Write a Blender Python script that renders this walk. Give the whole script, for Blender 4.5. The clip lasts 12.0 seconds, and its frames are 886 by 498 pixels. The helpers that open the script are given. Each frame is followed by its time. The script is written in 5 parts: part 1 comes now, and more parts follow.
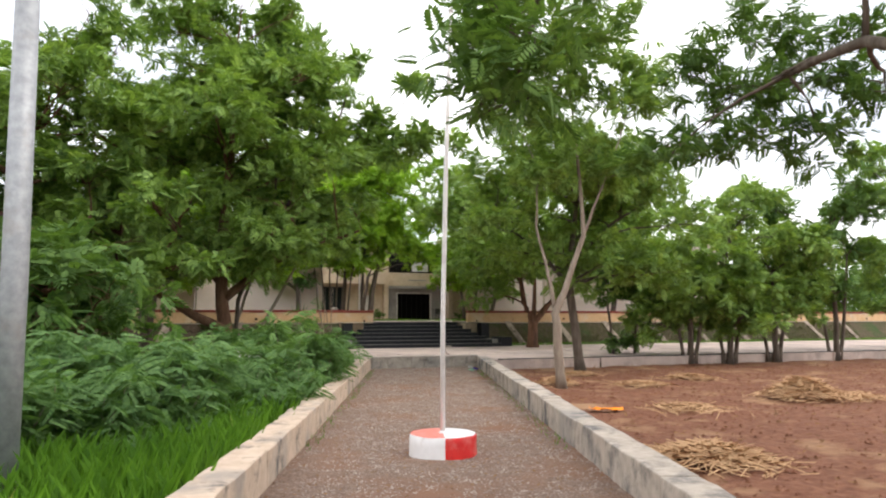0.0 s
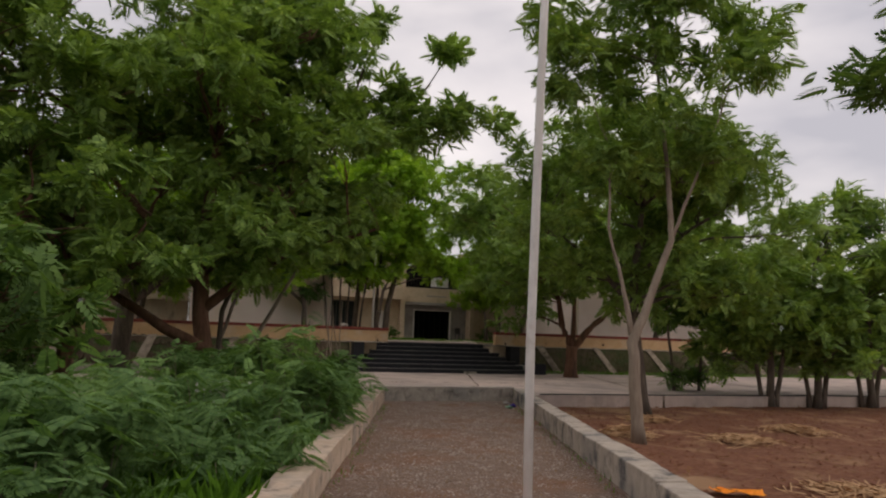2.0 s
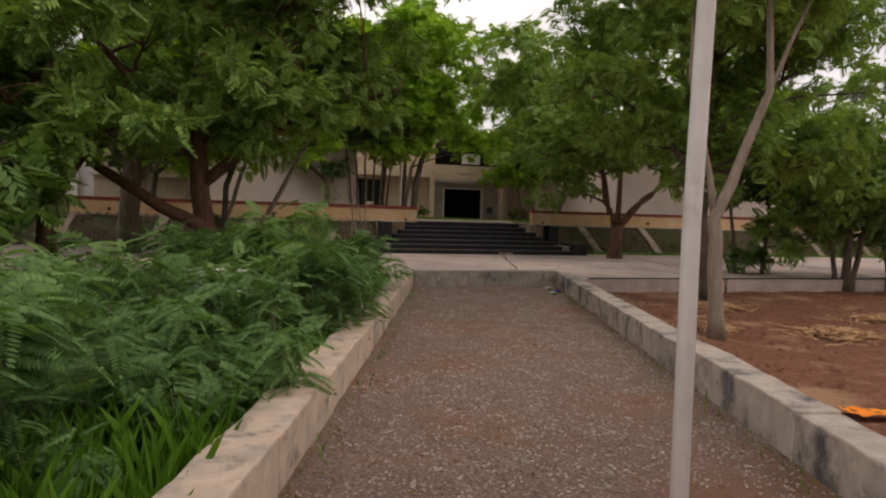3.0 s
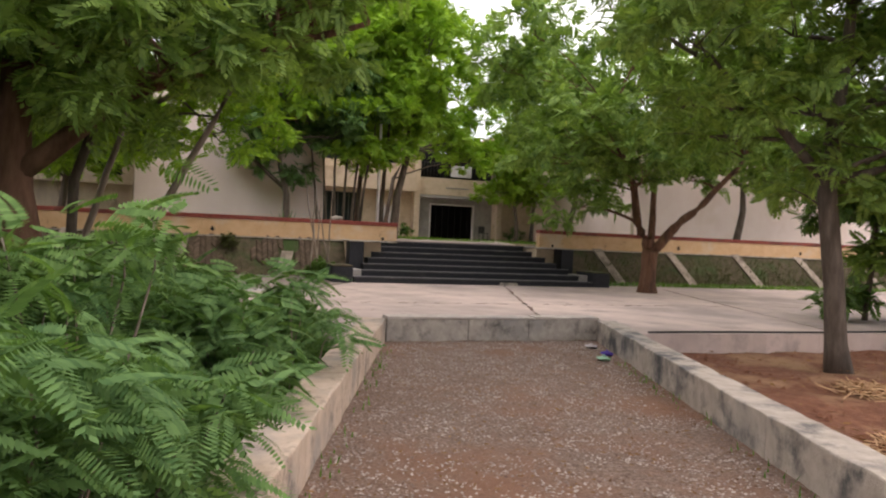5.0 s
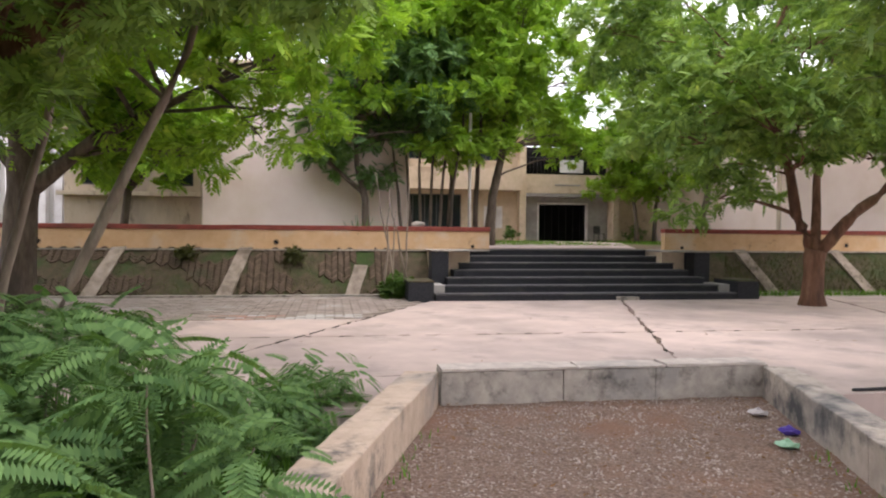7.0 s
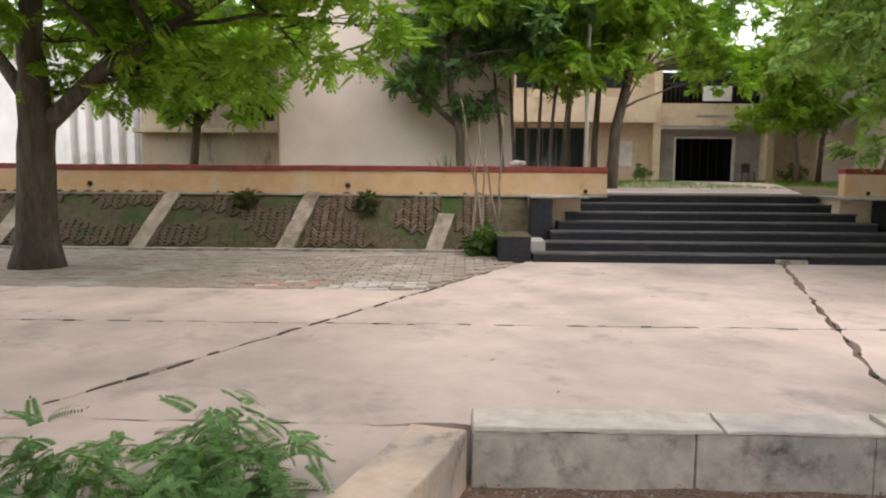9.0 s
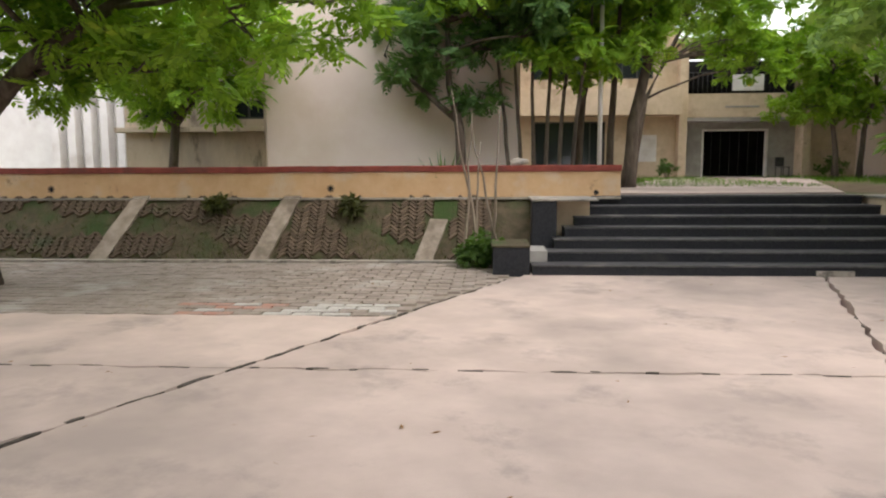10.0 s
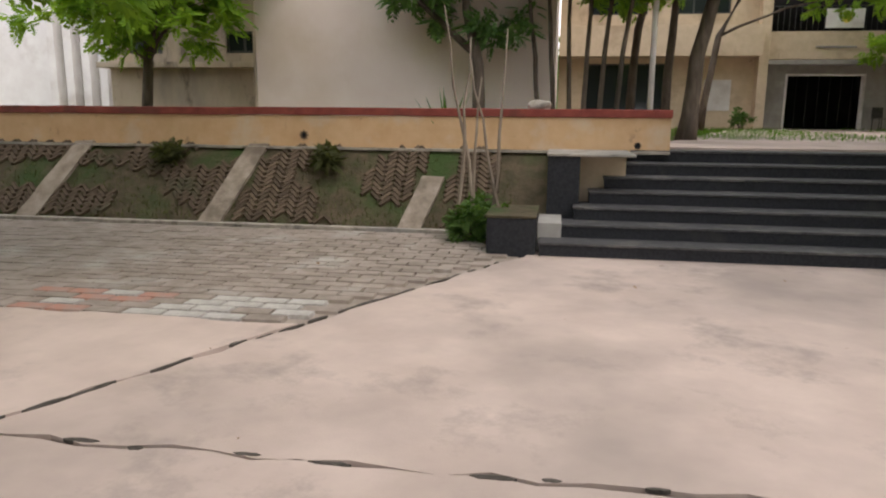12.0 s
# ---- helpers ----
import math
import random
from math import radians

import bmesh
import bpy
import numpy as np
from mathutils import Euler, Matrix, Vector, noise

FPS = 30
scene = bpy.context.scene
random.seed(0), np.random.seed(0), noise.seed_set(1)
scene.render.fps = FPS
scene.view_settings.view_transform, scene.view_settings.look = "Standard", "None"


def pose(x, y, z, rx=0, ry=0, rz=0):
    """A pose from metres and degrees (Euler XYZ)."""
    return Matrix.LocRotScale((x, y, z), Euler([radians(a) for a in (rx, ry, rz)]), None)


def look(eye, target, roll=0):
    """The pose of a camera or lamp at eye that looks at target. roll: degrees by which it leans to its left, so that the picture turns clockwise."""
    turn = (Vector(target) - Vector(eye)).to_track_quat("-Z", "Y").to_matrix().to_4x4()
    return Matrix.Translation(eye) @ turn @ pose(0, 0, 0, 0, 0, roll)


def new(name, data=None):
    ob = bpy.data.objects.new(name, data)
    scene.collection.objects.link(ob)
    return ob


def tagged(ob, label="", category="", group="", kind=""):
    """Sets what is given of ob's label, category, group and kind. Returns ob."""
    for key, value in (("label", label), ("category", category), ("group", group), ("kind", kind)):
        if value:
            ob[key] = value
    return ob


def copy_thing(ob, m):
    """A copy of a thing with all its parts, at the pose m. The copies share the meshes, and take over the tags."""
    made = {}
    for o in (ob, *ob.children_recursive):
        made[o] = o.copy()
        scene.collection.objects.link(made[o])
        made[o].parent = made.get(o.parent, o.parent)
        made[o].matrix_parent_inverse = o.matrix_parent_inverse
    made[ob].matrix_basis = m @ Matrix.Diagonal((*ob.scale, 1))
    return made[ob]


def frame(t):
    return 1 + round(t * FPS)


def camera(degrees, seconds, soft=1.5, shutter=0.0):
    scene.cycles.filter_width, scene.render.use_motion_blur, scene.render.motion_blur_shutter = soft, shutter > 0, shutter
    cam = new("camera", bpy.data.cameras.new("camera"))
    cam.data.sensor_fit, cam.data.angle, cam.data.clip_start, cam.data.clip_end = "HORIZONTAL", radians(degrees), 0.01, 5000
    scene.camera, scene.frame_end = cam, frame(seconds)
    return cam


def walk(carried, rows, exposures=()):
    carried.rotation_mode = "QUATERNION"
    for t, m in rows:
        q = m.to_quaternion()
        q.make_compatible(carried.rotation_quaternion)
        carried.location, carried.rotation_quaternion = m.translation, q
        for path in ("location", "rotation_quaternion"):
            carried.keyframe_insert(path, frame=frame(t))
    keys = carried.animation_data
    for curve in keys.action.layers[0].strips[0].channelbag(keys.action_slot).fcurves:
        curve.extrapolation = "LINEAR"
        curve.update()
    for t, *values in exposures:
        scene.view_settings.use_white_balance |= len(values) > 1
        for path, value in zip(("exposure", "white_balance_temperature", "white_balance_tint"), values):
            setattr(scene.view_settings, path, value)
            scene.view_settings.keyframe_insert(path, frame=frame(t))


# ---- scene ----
cam = camera(64, 12.0, soft=2.1)
PATH = [
    (0, (1.461, -23.000, 1.308), (1.533, -21.010, 1.498), 0.00),
    (0.5, (1.382, -21.870, 1.300), (1.530, -19.908, 1.657), 1.06),
    (1, (1.300, -20.830, 1.360), (1.473, -18.917, 1.918), 1.00),
    (1.5, (1.200, -19.800, 1.380), (1.294, -17.888, 1.958), 1.10),
    (2, (1.126, -18.800, 1.394), (1.153, -16.815, 1.635), 1.98),
    (2.5, (1.062, -17.820, 1.334), (1.040, -15.821, 1.291), 1.55),
    (2.7, (1.062, -17.330, 1.334), (1.012, -15.333, 1.243), 1.55),
    (3.1, (1.004, -16.187, 1.335), (0.963, -14.190, 1.237), 1.75),
    (3.5, (0.945, -15.045, 1.336), (0.914, -13.048, 1.231), 1.96),
    (3.9, (0.887, -13.902, 1.338), (0.865, -11.906, 1.225), 2.17),
    (4.3, (0.829, -12.760, 1.339), (0.816, -10.764, 1.219), 2.37),
    (4.5, (0.829, -12.200, 1.339), (0.822, -10.202, 1.245), 2.37),
    (5, (0.844, -10.800, 1.308), (0.841, -8.800, 1.268), 2.55),
    (5.5, (0.913, -9.682, 1.326), (0.895, -7.682, 1.303), 2.07),
    (6, (1.095, -8.730, 1.398), (1.005, -6.733, 1.369), 2.00),
    (6.5, (1.125, -7.939, 1.393), (0.922, -5.950, 1.369), 1.06),
    (7, (1.262, -7.245, 1.432), (0.928, -5.273, 1.389), 0.47),
    (7.5, (1.300, -6.562, 1.462), (0.824, -4.622, 1.359), 0.29),
    (7.7, (1.300, -6.282, 1.462), (0.773, -4.357, 1.333), 0.29),
    (8.1, (1.287, -5.547, 1.484), (0.713, -3.638, 1.327), 0.32),
    (8.5, (1.274, -4.812, 1.507), (0.653, -2.920, 1.322), 0.34),
    (8.9, (1.261, -4.078, 1.529), (0.593, -2.204, 1.316), 0.37),
    (9.3, (1.247, -3.343, 1.551), (0.535, -1.490, 1.311), 0.39),
    (9.5, (1.247, -2.983, 1.551), (0.534, -1.129, 1.314), 0.39),
    (10, (1.325, -2.157, 1.604), (0.569, -0.320, 1.372), -0.31),
    (10.5, (1.372, -1.254, 1.639), (0.623, 0.586, 1.407), 0.66),
    (11, (1.358, -0.343, 1.585), (0.617, 1.496, 1.325), 2.27),
    (11.5, (1.330, 0.311, 1.504), (0.524, 2.116, 1.200), 1.07),
    (12, (1.237, 0.768, 1.524), (0.326, 2.509, 1.151), 0.49),
]
EXPO = [(0, 0.05, 6500, 10), (0.5, -0.3, 6500, 10), (1.0, -0.8, 6500, 11), (1.5, -1.0, 6500, 12), (2.0, -1.3, 6900, 16), (2.5, -1.25, 7200, 18), (2.7, -1.15, 7200, 18), (4.5, -0.2, 6700, 17),
        (5.5, 0.1, 6700, 19), (7.0, 0.4, 6350, 19), (9.5, 0.33, 6500, 12), (12, 0.0, 6500, 13)]
walk(cam, [(t, look(eye, target, roll)) for t, eye, target, roll in PATH], EXPO)

# ---------------------------------------------------------------- light
SUN_AZ, SUN_EL = 105.0, 50.0
world = bpy.data.worlds.new("world")
scene.world = world
world.use_nodes = True
wn, wl = world.node_tree.nodes, world.node_tree.links
wn.clear()
sky = wn.new("ShaderNodeTexSky")
sky.sky_type, sky.sun_disc = "NISHITA", False
sky.sun_elevation, sky.sun_rotation = radians(SUN_EL), radians(SUN_AZ)
sky.dust_density, sky.air_density = 3.0, 1.0
coord = wn.new("ShaderNodeTexCoord")
stretch = wn.new("ShaderNodeMapping")
stretch.inputs["Scale"].default_value = (1.0, 1.0, 2.6)
cloud = wn.new("ShaderNodeTexNoise")
cloud.inputs["Scale"].default_value, cloud.inputs["Detail"].default_value = 2.2, 7.0
ramp = wn.new("ShaderNodeValToRGB")
ramp.color_ramp.elements[0].position, ramp.color_ramp.elements[1].position = 0.38, 0.70
ramp.color_ramp.elements[0].color = (5.2, 5.3, 5.8, 1)
ramp.color_ramp.elements[1].color = (11.4, 11.1, 10.9, 1)
mixc = wn.new("ShaderNodeMix")
mixc.data_type = "RGBA"
mixc.inputs["Factor"].default_value = 0.86
back = wn.new("ShaderNodeBackground")
back.inputs["Strength"].default_value = 0.27
wout = wn.new("ShaderNodeOutputWorld")
wl.new(coord.outputs["Generated"], stretch.inputs["Vector"])
wl.new(stretch.outputs["Vector"], cloud.inputs["Vector"])
wl.new(cloud.outputs["Fac"], ramp.inputs["Fac"])
wl.new(sky.outputs["Color"], mixc.inputs["A"])
wl.new(ramp.outputs["Color"], mixc.inputs["B"])
wl.new(mixc.outputs["Result"], back.inputs["Color"])
wl.new(back.outputs["Background"], wout.inputs["Surface"])

sun_data = bpy.data.lights.new("sun", "SUN")
sun_data.energy, sun_data.angle, sun_data.color = 1.2, radians(35), (1.0, 0.93, 0.84)
sun = new("sun", sun_data)
SUN_DIR = Vector((math.sin(radians(SUN_AZ)) * math.cos(radians(SUN_EL)), math.cos(radians(SUN_AZ)) * math.cos(radians(SUN_EL)), math.sin(radians(SUN_EL))))
sun.matrix_world = look(SUN_DIR * 60, (0, 0, 0))


# ---------------------------------------------------------------- materials
def material(name, c1, c2, scale=4.0, rough=0.85, bump=0.3, c3=None, scale3=0.6, amount3=0.5, metal=0.0, stretch_z=1.0,
             bump_scale=None, per_object=0.0, spec=0.3, stain=None, stain_at=(0.55, 0.7), stain_scale=1.5, world_space=False):
    """Two colours over a fine grain, a third over a broad one, stains with edges of their own, and relief."""
    m = bpy.data.materials.new(name)
    m.use_nodes = True
    n, l = m.node_tree.nodes, m.node_tree.links
    bsdf = n["Principled BSDF"]
    tc = n.new("ShaderNodeTexCoord")
    mp = n.new("ShaderNodeMapping")
    mp.inputs["Scale"].default_value = (1, 1, stretch_z)
    if world_space:
        geo = n.new("ShaderNodeNewGeometry")
        l.new(geo.outputs["Position"], mp.inputs["Vector"])
    else:
        l.new(tc.outputs["Object"], mp.inputs["Vector"])

    def noise_tex(s, detail=6.0, roughness=0.6):
        t = n.new("ShaderNodeTexNoise")
        t.inputs["Scale"].default_value, t.inputs["Detail"].default_value, t.inputs["Roughness"].default_value = s, detail, roughness
        l.new(mp.outputs["Vector"], t.inputs["Vector"])
        return t

    def mix(a, b, fac, blend="MIX"):
        x = n.new("ShaderNodeMix")
        x.data_type, x.blend_type = "RGBA", blend
        for socket, value in (("A", a), ("B", b), ("Factor", fac)):
            if isinstance(value, bpy.types.NodeSocket):
                l.new(value, x.inputs[socket])
            else:
                x.inputs[socket].default_value = (*value, 1) if isinstance(value, tuple) else value
        return x.outputs["Result"]

    def band(source, lo, hi):
        r = n.new("ShaderNodeMapRange")
        r.inputs["From Min"].default_value, r.inputs["From Max"].default_value = lo, hi
        l.new(source, r.inputs["Value"])
        return r.outputs["Result"]

    fine = noise_tex(scale)
    col = mix(c1, c2, band(fine.outputs["Fac"], 0.35, 0.65))
    if c3:
        col = mix(col, c3, band(noise_tex(scale3, 5).outputs["Fac"], 0.62 - 0.24 * amount3, 0.72 - 0.1 * amount3))
    if stain:
        col = mix(col, stain, band(noise_tex(stain_scale, 8, 0.7).outputs["Fac"], *stain_at))
    if per_object:
        info = n.new("ShaderNodeObjectInfo")
        hsv = n.new("ShaderNodeHueSaturation")
        l.new(band(info.outputs["Random"], 0, 1), hsv.inputs["Value"])
        r = n.new("ShaderNodeMapRange")
        r.inputs["To Min"].default_value, r.inputs["To Max"].default_value = 1 - per_object, 1 + per_object
        l.new(info.outputs["Random"], r.inputs["Value"])
        l.new(r.outputs["Result"], hsv.inputs["Value"])
        l.new(col, hsv.inputs["Color"])
        col = hsv.outputs["Color"]
    l.new(col, bsdf.inputs["Base Color"])
    bsdf.inputs["Roughness"].default_value, bsdf.inputs["Metallic"].default_value = rough, metal
    bsdf.inputs["Specular IOR Level"].default_value = spec
    if bump:
        b = n.new("ShaderNodeBump")
        b.inputs["Strength"].default_value, b.inputs["Distance"].default_value = bump, 0.03
        l.new(noise_tex(bump_scale or scale * 2.5, 8, 0.7).outputs["Fac"], b.inputs["Height"])
        l.new(b.outputs["Normal"], bsdf.inputs["Normal"])
    return m


def leaf_material(name, dark, light, young=None):
    m = bpy.data.materials.new(name)
    m.use_nodes = True
    n, l = m.node_tree.nodes, m.node_tree.links
    bsdf, out = n["Principled BSDF"], n["Material Output"]
    geo = n.new("ShaderNodeNewGeometry")
    r = n.new("ShaderNodeValToRGB")
    r.color_ramp.elements[0].color, r.color_ramp.elements[1].color = (*dark, 1), (*light, 1)
    if young:
        e = r.color_ramp.elements.new(0.93)
        e.color = (*light, 1)
        r.color_ramp.elements[2].color = (*young, 1)
    tc = n.new("ShaderNodeTexCoord")
    t = n.new("ShaderNodeTexNoise")
    t.inputs["Scale"].default_value, t.inputs["Detail"].default_value = 0.8, 3.0
    l.new(tc.outputs["Object"], t.inputs["Vector"])
    add = n.new("ShaderNodeMath")
    add.operation = "MULTIPLY_ADD"
    add.inputs[1].default_value = 0.6
    l.new(geo.outputs["Random Per Island"], add.inputs[0])
    sc = n.new("ShaderNodeMapRange")
    sc.inputs["From Min"].default_value, sc.inputs["From Max"].default_value, sc.inputs["To Max"].default_value = 0.35, 0.65, 0.4
    l.new(t.outputs["Fac"], sc.inputs["Value"])
    l.new(sc.outputs["Result"], add.inputs[2])
    l.new(add.outputs["Value"], r.inputs["Fac"])
    l.new(r.outputs["Color"], bsdf.inputs["Base Color"])
    bsdf.inputs["Roughness"].default_value = 0.6
    bsdf.inputs["Specular IOR Level"].default_value = 0.15
    tr = n.new("ShaderNodeBsdfTranslucent")
    gain = n.new("ShaderNodeMix")
    gain.data_type, gain.blend_type = "RGBA", "MULTIPLY"
    gain.inputs["Factor"].default_value = 1.0
    gain.inputs["B"].default_value = (1.4, 1.45, 0.6, 1)
    l.new(r.outputs["Color"], gain.inputs["A"])
    l.new(gain.outputs["Result"], tr.inputs["Color"])
    ms = n.new("ShaderNodeMixShader")
    ms.inputs["Fac"].default_value = 0.31
    l.new(bsdf.outputs["BSDF"], ms.inputs[1])
    l.new(tr.outputs["BSDF"], ms.inputs[2])
    l.new(ms.outputs["Shader"], out.inputs["Surface"])
    return m


M_SOIL = material("red_soil", (0.14, 0.054, 0.03), (0.235, 0.105, 0.058), 9, 0.95, 0.8, (0.34, 0.2, 0.11), 0.9, 0.35, bump_scale=14)
M_EARTH = material("earth", (0.10, 0.07, 0.04), (0.17, 0.12, 0.07), 3, 0.95, 0.6, (0.06, 0.10, 0.03), 0.25, 0.6)
M_GRAVEL = material("gravel_bed", (0.14, 0.088, 0.064), (0.35, 0.25, 0.19), 38, 0.95, 1.0, (0.27, 0.145, 0.09), 0.7, 0.6, bump_scale=60)
M_PEBBLE = material("pebble", (0.33, 0.265, 0.22), (0.54, 0.46, 0.39), 12, 0.9, 0.2, (0.16, 0.10, 0.075), 6, 0.6, world_space=True)
M_CONCRETE = material("weathered_concrete", (0.33, 0.29, 0.245), (0.46, 0.41, 0.345), 7, 0.9, 0.45, (0.25, 0.24, 0.22), 0.7, 0.5,
                      stain=(0.11, 0.10, 0.09), stain_at=(0.52, 0.70), stain_scale=3.0, bump_scale=26)
M_PLASTER = material("old_wall_plaster", (0.49, 0.375, 0.28), (0.62, 0.49, 0.375), 5, 0.9, 0.45, (0.30, 0.27, 0.24), 0.9, 0.5,
                     stain=(0.08, 0.08, 0.08), stain_at=(0.53, 0.68), stain_scale=2.0, bump_scale=22)
M_WALLR = material("sooty_wall_plaster", (0.40, 0.34, 0.28), (0.52, 0.45, 0.375), 6, 0.9, 0.5, (0.28, 0.26, 0.24), 0.8, 0.5,
                   stain=(0.09, 0.09, 0.09), stain_at=(0.50, 0.66), stain_scale=1.6, bump_scale=22)
M_SLAB = material("road_concrete", (0.50, 0.395, 0.338), (0.595, 0.475, 0.41), 1.6, 0.85, 0.2, (0.37, 0.30, 0.262), 0.35, 0.75,
                  stain=(0.27, 0.225, 0.20), stain_at=(0.53, 0.74), stain_scale=0.9, per_object=0.04, bump_scale=40, world_space=True)
M_PAVER = material("grey_pavers", (0.25, 0.205, 0.17), (0.36, 0.30, 0.255), 5, 0.9, 0.35, (0.40, 0.36, 0.32), 1.2, 0.3, per_object=0.12, world_space=True)
M_PAINTW = material("worn_white_paint", (0.55, 0.52, 0.48), (0.34, 0.31, 0.28), 9, 0.8, 0.2)
M_PAINTR = material("worn_red_paint", (0.45, 0.20, 0.14), (0.36, 0.28, 0.24), 9, 0.8, 0.2)
M_GRANITE = material("black_granite", (0.016, 0.017, 0.021), (0.032, 0.033, 0.038), 30, 0.55, 0.06, (0.05, 0.048, 0.046), 1.2, 0.15, spec=0.25)
M_TREAD = material("paler_granite_tread", (0.055, 0.053, 0.055), (0.10, 0.096, 0.095), 12, 0.55, 0.1, (0.15, 0.14, 0.13), 1.5, 0.3)
M_CREAM = material("cream_plaster", (0.56, 0.45, 0.31), (0.64, 0.52, 0.37), 3, 0.9, 0.15, (0.44, 0.34, 0.23), 0.8, 0.3,
                   stain=(0.22, 0.16, 0.11), stain_at=(0.64, 0.76), stain_scale=2.2)
M_PARAPET = material("peach_parapet_paint", (0.58, 0.37, 0.20), (0.66, 0.45, 0.26), 3, 0.9, 0.2, (0.62, 0.50, 0.36), 1.0, 0.4,
                     stain=(0.20, 0.12, 0.07), stain_at=(0.62, 0.75), stain_scale=2.6)
M_RED = material("red_oxide_coping", (0.20, 0.045, 0.035), (0.28, 0.07, 0.05), 6, 0.8, 0.2, (0.12, 0.05, 0.04), 1.2, 0.4)
M_SCREED = material("pale_cement_screed", (0.44, 0.385, 0.33), (0.60, 0.53, 0.46), 6, 0.9, 0.4, (0.34, 0.31, 0.28), 0.8, 0.5)
M_RIB = material("grimy_rib_concrete", (0.24, 0.195, 0.15), (0.40, 0.33, 0.265), 5, 0.95, 0.6, (0.15, 0.12, 0.09), 1.5, 0.5)
M_PINK = material("pale_pink_plaster", (0.82, 0.68, 0.61), (0.86, 0.73, 0.66), 1.2, 0.9, 0.08, (0.76, 0.62, 0.52), 0.4, 0.4)
M_STAINED = material("rain_stained_plaster", (0.50, 0.40, 0.29), (0.60, 0.50, 0.38), 2, 0.9, 0.2, (0.36, 0.30, 0.24), 0.8, 0.5, stretch_z=0.35,
                     stain=(0.07, 0.06, 0.055), stain_at=(0.55, 0.68), stain_scale=1.4)
M_WHITE = material("white_plaster", (0.72, 0.69, 0.66), (0.8, 0.78, 0.75), 2, 0.85, 0.1, (0.6, 0.56, 0.52), 0.8, 0.3)
M_GREYWALL = material("grey_rendered_wall", (0.33, 0.31, 0.28), (0.40, 0.38, 0.345), 4, 0.9, 0.15, (0.27, 0.25, 0.23), 0.7, 0.4)
# near-black colour holds the shade of rooms and of wall holes
M_SHADE = material("painted_shade", (0.012, 0.011, 0.011), (0.02, 0.019, 0.018), 2, 0.8, 0.0)
M_FRAME = material("dark_window_frame", (0.05, 0.05, 0.05), (0.08, 0.08, 0.075), 8, 0.5, 0.0)
M_STEEL = material("galvanised_steel", (0.30, 0.31, 0.32), (0.42, 0.43, 0.44), 10, 0.6, 0.05, (0.33, 0.30, 0.27), 1.4, 0.3, metal=0.6)
M_POLEW = material("white_painted_steel", (0.66, 0.63, 0.60), (0.76, 0.73, 0.70), 6, 0.4, 0.04, (0.45, 0.38, 0.33), 2.0, 0.25)
M_DRUMW = material("white_gloss_paint", (0.76, 0.75, 0.74), (0.84, 0.83, 0.82), 7, 0.5, 0.1, (0.6, 0.55, 0.5), 3, 0.2)
M_DRUMR = material("red_gloss_paint", (0.55, 0.02, 0.02), (0.66, 0.035, 0.03), 7, 0.5, 0.1, (0.6, 0.14, 0.12), 3, 0.25)
M_DRUMP = material("faded_red_paint", (0.62, 0.17, 0.13), (0.70, 0.25, 0.20), 7, 0.6, 0.1, (0.7, 0.4, 0.34), 4, 0.3)
M_BRICK = material("embankment_brick", (0.095, 0.068, 0.045), (0.15, 0.107, 0.073), 14, 0.95, 0.6, (0.075, 0.08, 0.042), 1.6, 0.4, per_object=0.3)
M_MOSS = material("mossy_bank", (0.065, 0.055, 0.03), (0.12, 0.092, 0.058), 6, 0.95, 0.7, (0.045, 0.075, 0.02), 0.9, 0.6, bump_scale=20)
M_STRAW = material("dry_straw", (0.42, 0.25, 0.13), (0.58, 0.38, 0.21), 9, 0.9, 0.1)
M_ORANGE = material("orange_cloth", (0.85, 0.22, 0.01), (0.95, 0.32, 0.02), 9, 0.7, 0.2)
M_BARK = material("grey_brown_bark", (0.085, 0.065, 0.05), (0.17, 0.135, 0.105), 9, 0.95, 0.9, (0.06, 0.05, 0.04), 2, 0.4, stretch_z=0.25)
M_BARKR = material("reddish_bark", (0.13, 0.065, 0.04), (0.23, 0.125, 0.08), 10, 0.95, 0.9, (0.08, 0.045, 0.035), 2, 0.4, stretch_z=0.25)
M_BARKP = material("pale_bark", (0.22, 0.17, 0.13), (0.33, 0.27, 0.21), 9, 0.9, 0.6, (0.14, 0.11, 0.085), 2, 0.4, stretch_z=0.25)
M_BLACKPIPE = material("black_pipe", (0.015, 0.015, 0.015), (0.03, 0.03, 0.03), 9, 0.5, 0.0)
L_NEEM = leaf_material("neem_leaf", (0.085, 0.16, 0.05), (0.32, 0.46, 0.12), (0.54, 0.60, 0.17))
L_FRESH = leaf_material("fresh_leaf", (0.12, 0.24, 0.03), (0.33, 0.51, 0.06), (0.50, 0.60, 0.08))
L_DARK = leaf_material("dark_leaf", (0.045, 0.095, 0.03), (0.16, 0.265, 0.07))
L_BANK = leaf_material("dull_bank_grass", (0.05, 0.052, 0.022), (0.105, 0.115, 0.045), (0.16, 0.14, 0.07))
L_SHRUB = leaf_material("shrub_leaf", (0.05, 0.115, 0.04), (0.19, 0.32, 0.11), (0.32, 0.46, 0.09))
L_YOUNG = leaf_material("young_shrub_leaf", (0.085, 0.165, 0.052), (0.25, 0.40, 0.13), (0.42, 0.55, 0.12))
L_GRASS = leaf_material("grass_blade", (0.045, 0.115, 0.014), (0.13, 0.27, 0.025), (0.26, 0.29, 0.07))
L_LITTER = leaf_material("dead_leaf", (0.10, 0.05, 0.025), (0.26, 0.14, 0.06), (0.36, 0.24, 0.1))

